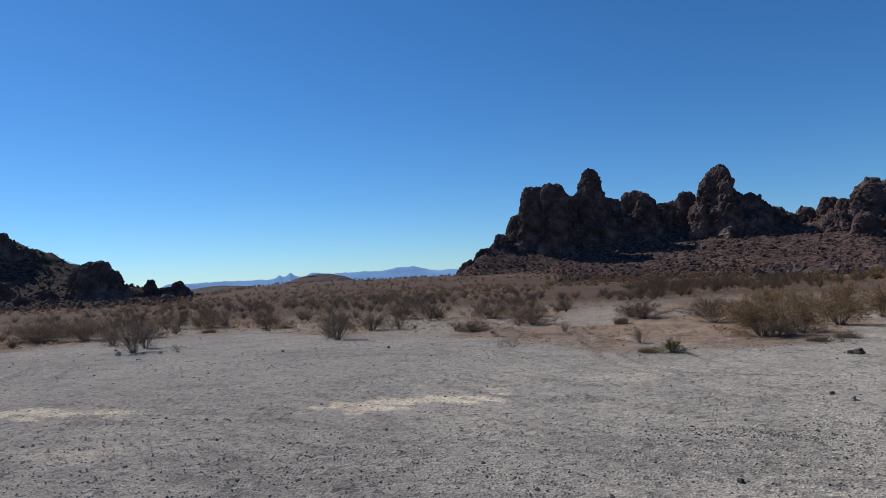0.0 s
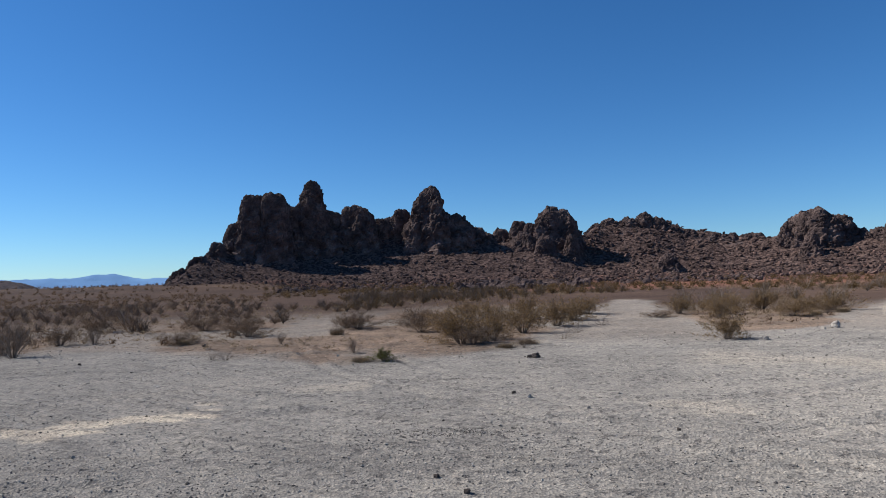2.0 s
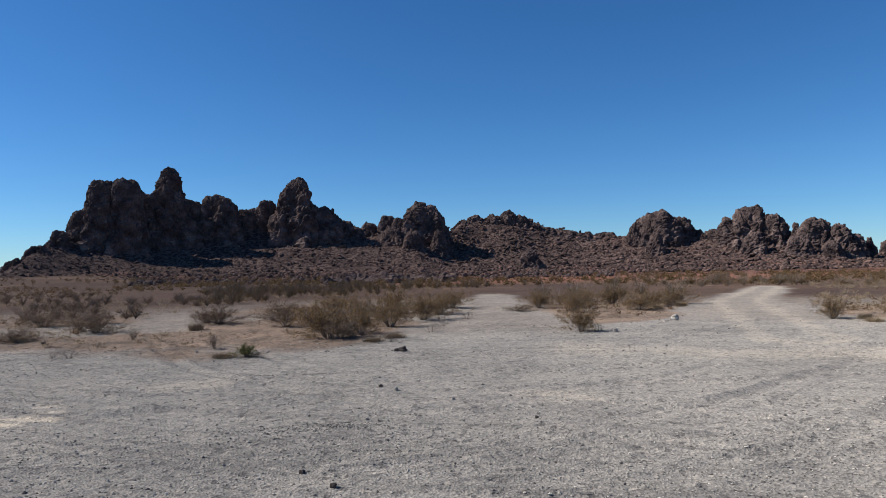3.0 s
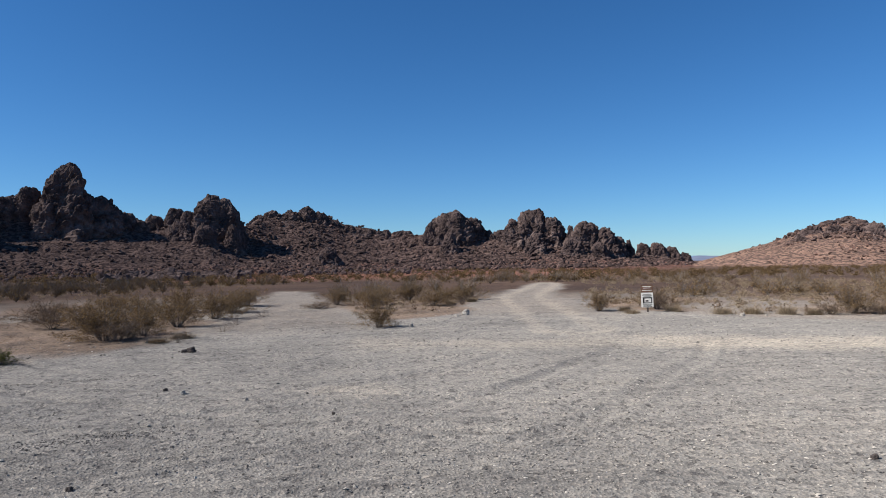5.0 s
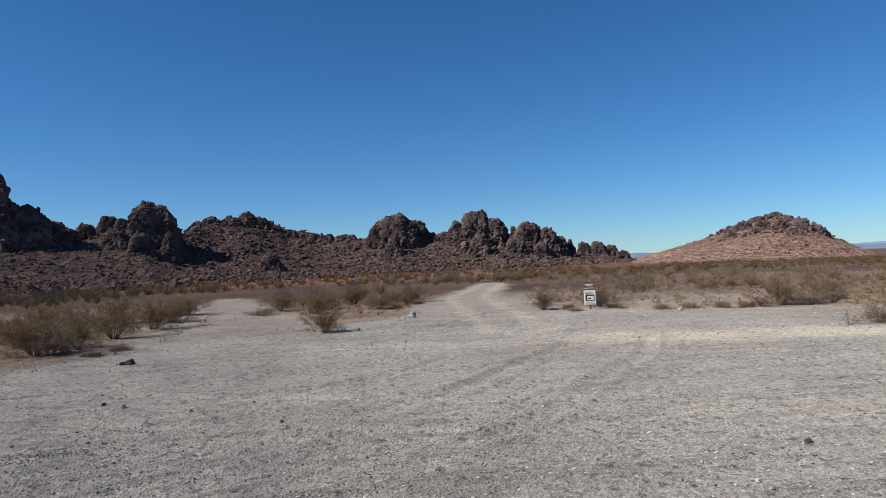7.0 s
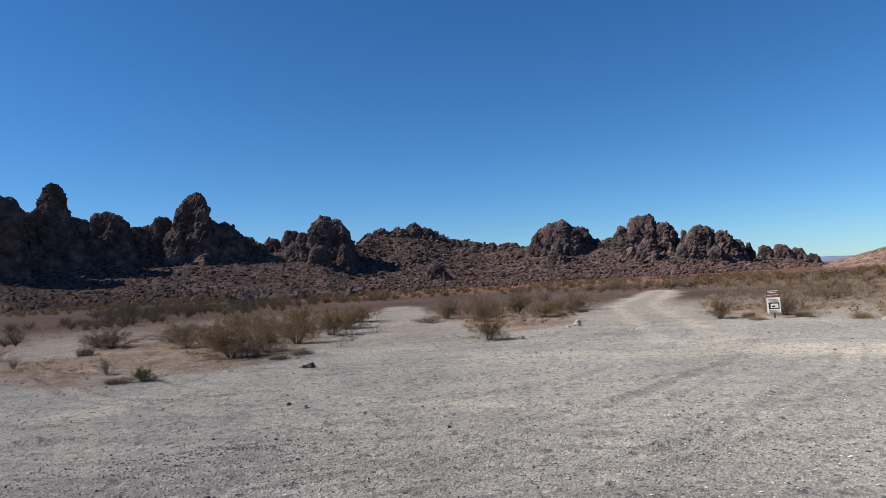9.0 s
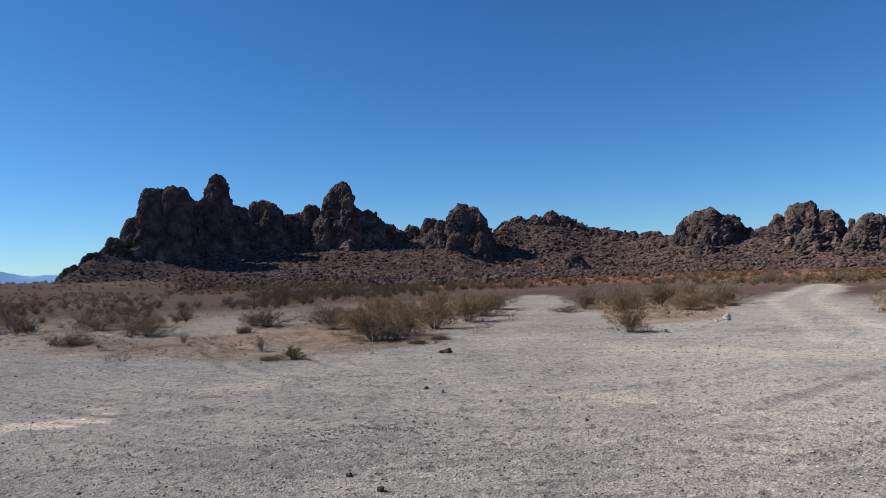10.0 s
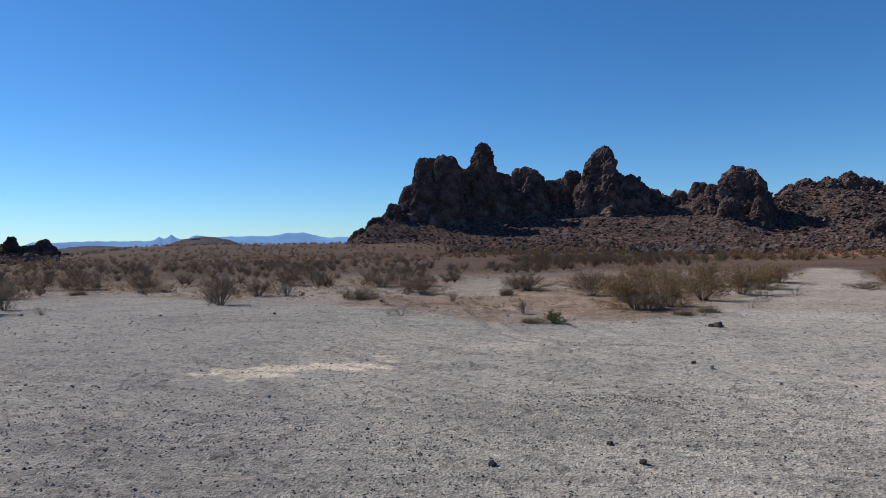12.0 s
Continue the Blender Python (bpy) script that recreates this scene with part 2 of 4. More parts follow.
# outer edge of the gravel lot, as distance by direction, and the two ways that leave it
EDGE_AZ = np.array([-180, -100, -75, -64, -56, -48, -40, -30, -22, -14, -6, 4, 14, 22, 30, 38, 46, 54, 62, 75, 100, 180.0])
EDGE_R = np.array([30, 30, 16, 15.5, 20.5, 20.5, 22.5, 26, 20.5, 17, 15.5, 14.2, 13.6, 15.2, 18.6, 20.5, 24.5, 25, 24, 25, 30, 30.0])


def zones(x, y):
    """Soil, pale dust, open desert and red earth, each 0..1."""
    r, az = np.hypot(x, y), np.degrees(np.arctan2(-x, y))
    p = flat3(x, y)
    wob = 1.3 * fbm(p * 0.35, 4, 3) + 0.5 * fbm(p * 1.7, 3, 5)
    out = r - np.interp(az, EDGE_AZ, EDGE_R)
    wash = dist_seg(x, y, 2.5, 15, 7.4, 42) - np.interp(r, [14, 22, 45], [2.6, 1.9, 0.6])
    road = np.minimum(dist_seg(x, y, 10.2, 16.0, 15.2, 27), dist_seg(x, y, 15.2, 27, 27, 44)) - np.interp(r, [14, 22, 34, 50], [3.6, 2.4, 1.3, 1.2])
    edge = np.minimum(np.minimum(out, wash), road) + wob * 0.8
    soil = sstep(-0.4, 0.7, edge)
    # grey gravel goes on between the shrubs in patches
    soil = soil * (0.35 + 0.65 * sstep(-0.16, 0.1, fbm(p * 0.28, 4, 9) + np.where(az > 30, -0.06, 0.05)))
    soil = np.maximum(soil, 0.3 * sstep(15.5, 19, r) * sstep(0.8, -0.4, wash) + 0.3 * sstep(18, 24, r) * sstep(0.8, -0.4, road))
    ns = fbm(p * np.array([1.2, 1.2, 1]), 5, 21)
    crust = fbm(p * np.array([2.2, 5.0, 1]), 4, 23)
    pale = 1.3 * sstep(0.54, 0.05, dist_seg(x, y, -5.5, 7.2, -3.9, 8.2) + 0.8 * crust)
    pale = np.maximum(pale, 1.1 * sstep(0.5, 0.05, dist_seg(x, y, -10.5, 4.9, -8.3, 5.9) + 0.8 * crust))
    track = dist_seg(x, y, 15.5, 6.2, 9.5, 10.4) - 0.9
    pale = np.maximum(pale, 0.5 * sstep(0.5, -0.5, track + 0.8 * ns))
    track = dist_seg(x, y, 9.5, 10.4, 4.0, 13.0) - 0.7
    pale = np.maximum(pale, 0.3 * sstep(0.6, -0.6, track + ns))
    twin = np.abs(np.minimum(dist_seg(x, y, 9.0, 13.5, 15.2, 27), dist_seg(x, y, 15.2, 27, 27, 44)) - 0.75)
    pale = np.maximum(pale, 0.25 * sstep(0.45, 0.1, twin + 0.3 * ns))
    # small bleached crusts
    for cx, cy, s in ((2.35, 7.75, 0.35), (3.0, 7.3, 0.3), (2.0, 8.5, 0.3), (-2.4, 10.2, 0.5), (4.4, 11.0, 0.4), (-6.8, 4.2, 0.35)):
        pale = np.maximum(pale, 0.25 * sstep(0.12, -0.2, np.hypot((x - cx) * 0.6, (y - cy) * 1.2) - s * 0.6 + 0.9 * ns))
    far = sstep(24, 42, r + 4 * fbm(p * 0.1, 3, 31)) * sstep(-0.3, 0.6, np.minimum(wash, road) + wob * 0.6)
    red = sstep(62, 90, r + 14 * fbm(p * 0.06, 4, 33)) * sstep(3, -6, az) * sstep(-46, -34, az) * sstep(330, 200, r)
    return soil, pale, far, red * 0.85


def streaks(x, y):
    """Long thin drifts of coarse gravel, swept along wide circles by turning wheels."""
    out = np.zeros_like(x)
    for cx, cy, sd in ((3.0, -9.0, 45), (-8.0, -26.0, 46), (12.0, 34.0, 47)):
        rad, th = np.hypot(x - cx, y - cy), np.arctan2(y - cy, x - cx)
        s = fbm(np.stack([th * rad * 0.5, rad * 7.5, rad * 0], 1), 5, sd)
        out = np.maximum(out, sstep(0.12, 0.4, s) * sstep(-0.1, 0.15, fbm(flat3(x, y) * 0.22, 3, sd + 10)))
    return out * sstep(24, 16, np.hypot(x, y))


def ruts(x, y):
    """Tyre marks: shallow grooves with raised gravel edges, along wide arcs."""
    h = np.zeros_like(x)
    p = flat3(x, y)
    w = fbm(p * 0.5, 3, 41)
    patch = sstep(-0.25, 0.2, fbm(p * 0.45, 3, 43))
    for cx, cy, rad, wd in ((-6, 26, 20.9, 0.10), (-6, 26, 19.4, 0.10), (-9, 30, 27.5, 0.12), (-9, 30, 26.0, 0.12), (2, -14, 21.5, 0.1), (2, -14, 20.0, 0.1),
                            (5, -30, 40.5, 0.13), (5, -30, 38.9, 0.13), (16, 24, 22.5, 0.1), (16, 24, 21.0, 0.1), (-30, 60, 58.5, 0.12), (-30, 60, 57.0, 0.12)):
        d = np.hypot(x - cx, y - cy) - rad + 0.25 * w
        h += patch * (0.017 * np.exp(-((np.abs(d) - 2.0 * wd) / (0.7 * wd)) ** 2) - 0.018 * np.exp(-(d / wd) ** 2))
    return h


def land(x, y):
    """Height of the plain without the hills."""
    r, az = np.hypot(x, y), np.degrees(np.arctan2(-x, y))
    p = flat3(x, y)
    soil = sstep(-0.5, 1.5, r - np.interp(az, EDGE_AZ, EDGE_R))
    z = 0.03 * fbm(p * 0.25, 3, 51) + 0.016 * fbm(p * 2.1, 4, 53) * sstep(60, 30, r)
    z = z + soil * sstep(90, 40, r) * (0.05 * fbm(p * 0.9, 4, 55) + 0.035 * fbm(p * 3.5, 3, 59)) + (ruts(x, y) + 0.014 * streaks(x, y)) * sstep(26, 18, r)
    # a low swell of scrub and two low hills beyond it
    z = z + 2.0 * sstep(90, 170, r) * sstep(420, 230, r) * sstep(50, 42, az) * sstep(10, 24, az) * (1 + 0.25 * fbm(p * 0.02, 3, 57))
    return z


def ridge_fn(nodes, apron=0.2, steep=0.46, power=1.8):
    """Nodes: direction, distance and height of the crest, depth in front and behind; a steep scree above a gentle apron."""
    nd = np.array(nodes)[::-1] if nodes[0][0] > nodes[-1][0] else np.array(nodes)

    def f(az, r):
        rc, zc, wf, wb = (np.interp(az, nd[:, 0], nd[:, k], left=nd[0, k], right=nd[-1, k]) for k in (1, 2, 3, 4))
        u = np.where(r < rc, (rc - r) / wf, (r - rc) / wb)
        front = apron * np.clip(1 - u, 0, 1) ** 1.25 + (1 - apron) * np.clip(1 - u / steep, 0, 1) ** power
        return zc * np.where(r < rc, front, np.clip(1 - u, 0, 1) ** 1.65)
    return f


MAIN = ridge_fn([(31, 150, 0, 30, 40), (28.3, 152, 0.6, 35, 40), (26, 160, 4.6, 45, 50), (24, 174, 9.8, 62, 60), (21, 184, 12.6, 76, 60), (16, 189, 14.6, 80, 60), (10, 193, 15.6, 84, 60),
                 (5, 192, 15.2, 84, 60), (3, 191, 14.2, 84, 60), (1.5, 190, 13.2, 84, 65), (-1, 190, 13.2, 84, 65), (-4, 190, 14.2, 82, 65), (-6.5, 198, 13.6, 80, 65), (-9, 210, 16.6, 98, 60), (-12, 216, 18.0, 105, 60), (-14.5, 216, 14.2, 105, 60),
                 (-18, 213, 11.6, 100, 60), (-21, 208, 10.6, 92, 60), (-24, 202, 10.6, 84, 60), (-28, 198, 9.6, 82, 60), (-31, 194, 9.0, 80, 55), (-35, 192, 6.4, 76, 50), (-38.5, 196, 3.6, 70, 50),
                 (-41, 200, 3.2, 60, 45), (-43.5, 204, 0.4, 50, 40), (-46, 206, 0, 40, 40)])
LEFT = ridge_fn([(92, 190, 0, 90, 80), (84, 185, 11, 95, 80), (72, 180, 19, 100, 80), (66, 176, 21, 72, 70), (62, 172, 15.6, 62, 60), (59.7, 170, 11.2, 56, 50), (57, 165, 8.0, 50, 40), (54, 160, 3.6, 48, 35), (50, 155, 0.7, 30, 30), (47, 150, 0, 25, 25)])


def cone_fn(az, r):
    x, y = polar(az, r)
    cx, cy = polar(-53.7, 232.0)
    ux, uy = -math.sin(radians(-53.7)), math.cos(radians(-53.7))
    a, b = (x - cx) * uy - (y - cy) * ux, (x - cx) * ux + (y - cy) * uy
    d = np.hypot(np.where(a < 0, a / 44.0, a / 25.0), np.where(b < 0, b / 85.0, b / 60.0))
    return 12.6 * np.clip(1 - d, 0, 1) ** 1.12 * (1 - 0.10 * np.exp(-(d / 0.1) ** 2))


def low_fn(az, r):
    return 8.6 * np.clip(1 - np.hypot((az - 38.9) / 3.4, (r - 480) / 90), 0, 1) ** 0.6 + 3.0 * np.clip(1 - np.hypot((az - 46.5) / 4.5, (r - 330) / 80), 0, 1) ** 0.9


def hill_surface(fn, az, r, rough=1.0):
    h = fn(az, r)
    x, y = polar(az, r)
    p = flat3(x, y)
    k = np.clip(h / 5.0, 0, 1)
    f1, f2 = worley(np.stack([x * 0.42, y * 0.42, h * 0.2], 1), 61)
    z = h + k * rough * (1.6 * fbm(p * 0.07, 4, 63) + 0.45 * np.clip(f2 - f1, 0, 0.5) + 0.5 * fbm(p * 0.3, 3, 67)) + np.clip(h, 0, 1) * 0.3 * fbm(p * 0.8, 4, 65)
    return np.where(h > 0.02, z, h - 0.35), x, y


def hill(name, fn, az0, az1, r0, r1, naz, nr, mat, label, soil_h, rough=1.0):
    thing = tagged(new(name), label, "hill")
    az, r = np.meshgrid(np.linspace(az0, az1, naz), np.linspace(r0, r1, nr), indexing="ij")
    az, r = az.ravel(), r.ravel()
    z, x, y = hill_surface(fn, az, r, rough)
    me = mesh_np(name + "_slope", np.stack([x, y, z], 1), grid_faces(naz, nr)[:, ::-1] if az0 > az1 else grid_faces(naz, nr), True)
    att = me.attributes.new("soil", "FLOAT", "POINT")
    att.data.foreach_set("value", sstep(soil_h, 0.2, z + 2.0 * fbm(flat3(x, y) * 0.08, 4, 71)).astype(np.float32))
    part("slope", me, mat, thing)
    return thing


# ---- rocks ----
PHI = (1 + 5 ** 0.5) / 2
ICO_V = np.array([(-1, PHI, 0), (1, PHI, 0), (-1, -PHI, 0), (1, -PHI, 0), (0, -1, PHI), (0, 1, PHI), (0, -1, -PHI), (0, 1, -PHI), (PHI, 0, -1), (PHI, 0, 1), (-PHI, 0, -1), (-PHI, 0, 1)]) / math.hypot(1, PHI)
ICO_F = np.array([0, 11, 5, 0, 5, 1, 0, 1, 7, 0, 7, 10, 0, 10, 11, 1, 5, 9, 5, 11, 4, 11, 10, 2, 10, 7, 6, 7, 1, 8, 3, 9, 4, 3, 4, 2, 3, 2, 6, 3, 6, 8, 3, 8, 9, 4, 9, 5, 2, 4, 11, 6, 2, 10, 8, 6, 7, 9, 8, 1]).reshape(20, 3)
OCT_V = np.array([(1, 0, 0), (-1, 0, 0), (0, 1, 0), (0, -1, 0), (0, 0, 1), (0, 0, -1.0)])
OCT_F = np.array([(0, 2, 4), (2, 1, 4), (1, 3, 4), (3, 0, 4), (2, 0, 5), (1, 2, 5), (3, 1, 5), (0, 3, 5)])


def many_rocks(name, pos, size, base="ico", flat=0.7, rnd=rng):
    """One mesh of many small angular rocks at pos, of those sizes."""
    bv, bf = (ICO_V, ICO_F) if base == "ico" else (OCT_V, OCT_F)
    n, k = len(pos), len(bv)
    v = bv[None] * rnd.uniform(0.68, 1.2, (n, k, 1)) * rnd.uniform(0.6, 1.25, (n, 1, 3))
    v[:, :, 2] *= flat
    a = rnd.uniform(0, 6.28, n)
    t = rnd.normal(0, 0.35, n)
    c, s = np.cos(a)[:, None], np.sin(a)[:, None]
    v[:, :, 2] += v[:, :, 0] * t[:, None]
    x, y = v[:, :, 0] * c - v[:, :, 1] * s, v[:, :, 0] * s + v[:, :, 1] * c
    v = np.stack([x, y, v[:, :, 2]], 2) * size[:, None, None] + pos[:, None, :]
    f = bf[None] + (np.arange(n) * k)[:, None, None]
    return mesh_np(name, v.reshape(-1, 3), f.reshape(-1, 3))


def rock_mesh(name, seed, w, d, h, taper=0.25, block=2.6, nu=116, nv=70, square=0.55, lean=(0, 0), sunk=0.15, amp=1.0, crown=0.0, flare=0.18):
    """A weathered crag: a rounded column, cracked into blocks, standing on its sunk foot."""
    th = np.linspace(0, 2 * np.pi, nu, endpoint=False)
    ph = np.linspace(0.0, np.pi / 2, nv)
    T, P = (a.ravel() for a in np.meshgrid(th, ph, indexing="ij"))
    pw = lambda c, e: np.sign(c) * np.abs(c) ** e
    cz = np.sin(P)
    x, y, z = pw(np.cos(P), square) * pw(np.cos(T), 0.75), pw(np.cos(P), square) * pw(np.sin(T), 0.75), cz ** 0.9
    k = 1 - taper * z + flare * (1 - z) ** 2
    pts = np.stack([x * w * k, y * d * k, z * h], 1)
    nrm = np.stack([np.cos(P) * np.cos(T), np.cos(P) * np.sin(T), np.sin(P) + 0.15], 1)
    nrm /= np.linalg.norm(nrm, axis=1)[:, None]
    o = pts + seed * 13.7
    big = fbm(o / np.array([block * 2.2, block * 2.2, block * 5.5]), 3, seed) * block * 1.5 + fbm(o / (block * 1.3), 3, seed + 1) * block * 0.7
    warp = o + 0.35 * block * np.stack([vnoise(o / block + 5.1 * q, seed + 20 + q) for q in range(3)], 1)
    v1, e1 = cells(warp / np.array([block, block, block * 1.5]), seed + 5)
    v2, e2 = cells(warp / np.array([block * 0.45, block * 0.45, block * 0.36]) + 3.1, seed + 9)
    crack = np.clip(e1, 0, 0.22) / 0.22 - 1
    small = np.clip(e2, 0, 0.25) / 0.25 - 1
    disp = amp * (0.1 * block + big + v1 * block * 0.22 + crack * block * 0.17 + v2 * block * 0.19 + small * block * 0.13 + fbm(o / block * 3.4, 4, seed + 3) * block * 0.3)
    pts = pts + nrm * disp[:, None] * np.array([1, 1, 0.7])
    if crown:
        pts[:, 2] += crown * sstep(0.55, 1, z) * h * vnoise(np.stack([x * 2.2, y * 2.2, z * 0], 1) + seed * 3.3, seed + 11)
    pts[:, 0] += lean[0] * h * z ** 1.5
    pts[:, 1] += lean[1] * h * z ** 1.5
    pts[:, 2] -= sunk * h
    return mesh_np(name, pts, grid_faces(nu, nv, True), False)


def crag(parent, fn, az, r, half, top, seed, depth=None, name="rock_tower", mat=None, base=None, **kw):
    """A crag on a hill: direction, distance, half its width in degrees, and the height of its top."""
    w = r * math.radians(half)
    foot = np.array([az - half, az, az + half])
    z0 = float(hill_surface(fn, foot, np.full(3, r - (depth or w) * 1.5))[0].min()) - 1.2 if base is None else base
    x, y = polar(az, r)
    h = max(top - z0, 1.5)
    kw.setdefault("block", max(1.2, min(3.0, w * 0.42)))
    ob = part(name, rock_mesh(name, seed, w * 1.08, depth or w * 1.0, h * 1.0, sunk=0.0, **kw), mat or ROCK, parent)
    ob.location = (x, y, z0)
    ob.rotation_euler = (0, 0, radians(az))
    return ob


def el(r, deg):
    """Height of a point seen so many degrees above the eye."""
    return 1.6 + r * math.tan(radians(deg))


# ---- ground ----
def build_ground():
    az = np.concatenate([np.linspace(-80, 80, 900), np.linspace(80, 280, 90)[1:-1]])
    r = np.concatenate([[0.0], np.geomspace(0.8, 3.0, 8)[:-1], np.geomspace(3.0, 30, 260)[:-1], np.geomspace(30, 4700, 110)])
    A, Rr = (a.ravel() for a in np.meshgrid(az, r, indexing="ij"))
    x, y = polar(A, Rr)
    z = land(x, y)
    me = mesh_np("ground", np.stack([x, y, z], 1), grid_faces(len(az), len(r), True)[:, ::-1], True)
    att = me.attributes.new("zone", "FLOAT_COLOR", "POINT")
    att.data.foreach_set("color", np.stack(zones(x, y), 1).astype(np.float32).ravel())
    att = me.attributes.new("streak", "FLOAT", "POINT")
    att.data.foreach_set("value", streaks(x, y).astype(np.float32))
    tagged(part("ground", me, GROUND), "grey gravel lot giving way to tan desert soil", "ground", kind="structure")


build_ground()

# ---- the long rocky hill with its towers ----
main = hill("rocky_hill", MAIN, 30.5, -45.5, 80, 292, 640, 170, TALUS, "dark brown volcanic hill with towers and scree slopes", 2.4)
TOWERS = [  # direction, distance, half width, height seen, taper, lean, seed
    (20.9, 177, 1.15, 7.15, 0.12, 0.03, 1), (19.1, 176, 1.3, 7.2, 0.10, 0.0, 2), (22.3, 178, 0.95, 4.9, 0.35, 0.05, 3), (23.6, 174, 0.9, 3.4, 0.4, 0.0, 4), (25.0, 168, 0.9, 2.25, 0.4, 0.0, 5),
    (26.4, 161, 0.9, 1.3, 0.4, 0.0, 6), (17.6, 182, 1.0, 6.3, 0.1, 0.0, 29), (16.1, 183, 1.75, 6.9, 0.25, 0.0, 7), (14.4, 187, 1.15, 5.8, 0.2, 0.0, 9), (12.3, 187, 1.55, 6.25, 0.15, 0.0, 10),
    (10.2, 192, 1.1, 5.15, 0.15, 0.0, 11), (8.6, 192, 0.95, 5.9, 0.25, 0.0, 12), (6.3, 186, 1.95, 7.65, 0.55, 0.0, 13), (5.0, 187, 1.4, 5.8, 0.6, 0.0, 16), (4.2, 187, 1.9, 5.1, 0.75, 0.0, 14), (2.6, 189, 2.0, 4.2, 0.8, 0.0, 15),
    (-1.3, 187, 0.85, 4.6, 0.3, 0.0, 17), (0.2, 189, 1.4, 3.9, 0.6, 0.0, 19), (-2.5, 185, 1.0, 4.3, 0.3, 0.0, 31), (-1.6, 183, 1.1, 3.6, 0.5, 0.0, 33)]
for a, r, half, top, tap, ln, sd in TOWERS:
    crag(main, MAIN, a, r, half, el(r, top), sd, taper=tap * 0.7, lean=(ln, 0), crown=0.05 if tap < 0.3 else 0.02, square=0.34 if tap < 0.4 else 0.6, amp=0.8, flare=0.3)
crag(main, MAIN, 16.05, 183, 0.66, el(183, 8.3), 8, base=el(183, 5.8), taper=0.1, block=1.5, square=0.5, amp=0.8)
crag(main, MAIN, 15.55, 183, 0.5, el(183, 7.4), 28, base=el(183, 5.8), taper=0.1, block=1.3, square=0.6, amp=0.8)
CRAGS = [
    (-7.6, 214, 0.9, 4.1), (-8.9, 222, 1.0, 4.3), (-10.2, 228, 0.9, 4.45), (-11.6, 231, 0.75, 4.75), (-12.6, 230, 0.8, 4.4), (-13.6, 230, 0.7, 3.8), (-14.8, 230, 0.9, 3.3), (-16.2, 228, 1.0, 2.95),
    (-17.8, 226, 1.0, 2.75), (-19.3, 220, 0.9, 2.65), (-10.8, 212, 0.8, 3.4), (-12.9, 208, 0.9, 2.9), (-15.2, 212, 1.1, 2.3), (-18.2, 210, 1.2, 2.0), (-9.2, 205, 0.7, 2.9),
    (-13.2, 168, 0.95, 1.25), (-23.3, 186, 0.8, 2.6), (-26.4, 198, 0.9, 2.85), (-27.7, 198, 1.0, 2.7), (-33.5, 187, 0.5, 3.0), (-37.4, 188, 0.6, 1.95), (-38.2, 190, 0.4, 1.7),
    (-30.6, 180, 1.1, 2.3), (-33.6, 178, 1.0, 1.9), (-35.8, 180, 1.0, 1.4), (-39.3, 198, 0.7, 1.2), (-40.4, 198, 0.8, 1.35), (-41.5, 199, 0.7, 1.1), (-42.5, 200, 0.6, 0.6), (-3.4, 176, 0.9, 3.2), (-5.6, 180, 0.8, 3.4)]
for i, (a, r, half, top) in enumerate(CRAGS):
    r = min(r, 213) if -20 < a < -7 else r
    crag(main, MAIN, a, r, half * (1.25 if -20 < a < -7 else 1.0), el(r, top), 40 + i, name="rock_outcrop", nu=80, nv=50, taper=0.35, square=0.6, crown=0.05, amp=0.85)

MASSES = [  # the broad rounded outcrops along the crest: direction, distance, half width, height seen, roundness, taper
    (-4.2, 187, 2.1, 5.35, 0.6, 0.1), (-23.6, 197, 1.75, 3.95, 0.38, 0.12), (-22.2, 197, 1.0, 3.6, 0.45, 0.1), (-25.3, 198, 1.0, 3.5, 0.55, 0.2), (-30.5, 191, 1.55, 4.35, 0.55, 0.25), (-29.0, 192, 1.0, 3.4, 0.55, 0.2),
    (-32.1, 190, 1.2, 3.7, 0.6, 0.25), (-34.9, 187, 1.15, 3.35, 0.55, 0.2), (-36.2, 187, 1.2, 2.7, 0.6, 0.3), (-11.7, 230, 1.3, 4.7, 0.6, 0.3)]
for i, (a, r, half, top, sq, tap) in enumerate(MASSES):
    crag(main, MAIN, a, r, half, el(r, top), 170 + i, name="rock_outcrop", taper=tap, square=sq, amp=0.8, crown=0.03, block=2.4)

# ---- the pink conical hill ----
cone = hill("conical_hill", cone_fn, -40, -66, 140, 300, 260, 150, TALUS_PINK, "pinkish brown conical hill with dark crags on top", 9, 0.5)
for i, (a, r, half, top) in enumerate([(-53.6, 229, 0.75, 2.95), (-52.6, 226, 0.6, 2.5), (-54.6, 224, 0.8, 2.45), (-55.4, 216, 0.8, 1.75), (-54.2, 212, 0.7, 1.7), (-53.0, 212, 0.6, 1.9), (-51.4, 216, 0.7, 1.75),
                                       (-56.4, 218, 0.7, 1.35), (-50.6, 206, 0.5, 1.05), (-54.9, 200, 0.7, 0.9), (-57.2, 220, 0.6, 0.8), (-52.2, 204, 0.6, 1.1), (-58.0, 214, 0.5, 0.35)]):
    crag(cone, cone_fn, a, r - (7 if i > 2 else 2), half * 1.4, el(r, top + (0.5 if 2 < i < 10 else 0.0)), 90 + i, name="rock_outcrop", mat=ROCK, nu=56, nv=32, taper=0.35, square=0.8, block=1.6)

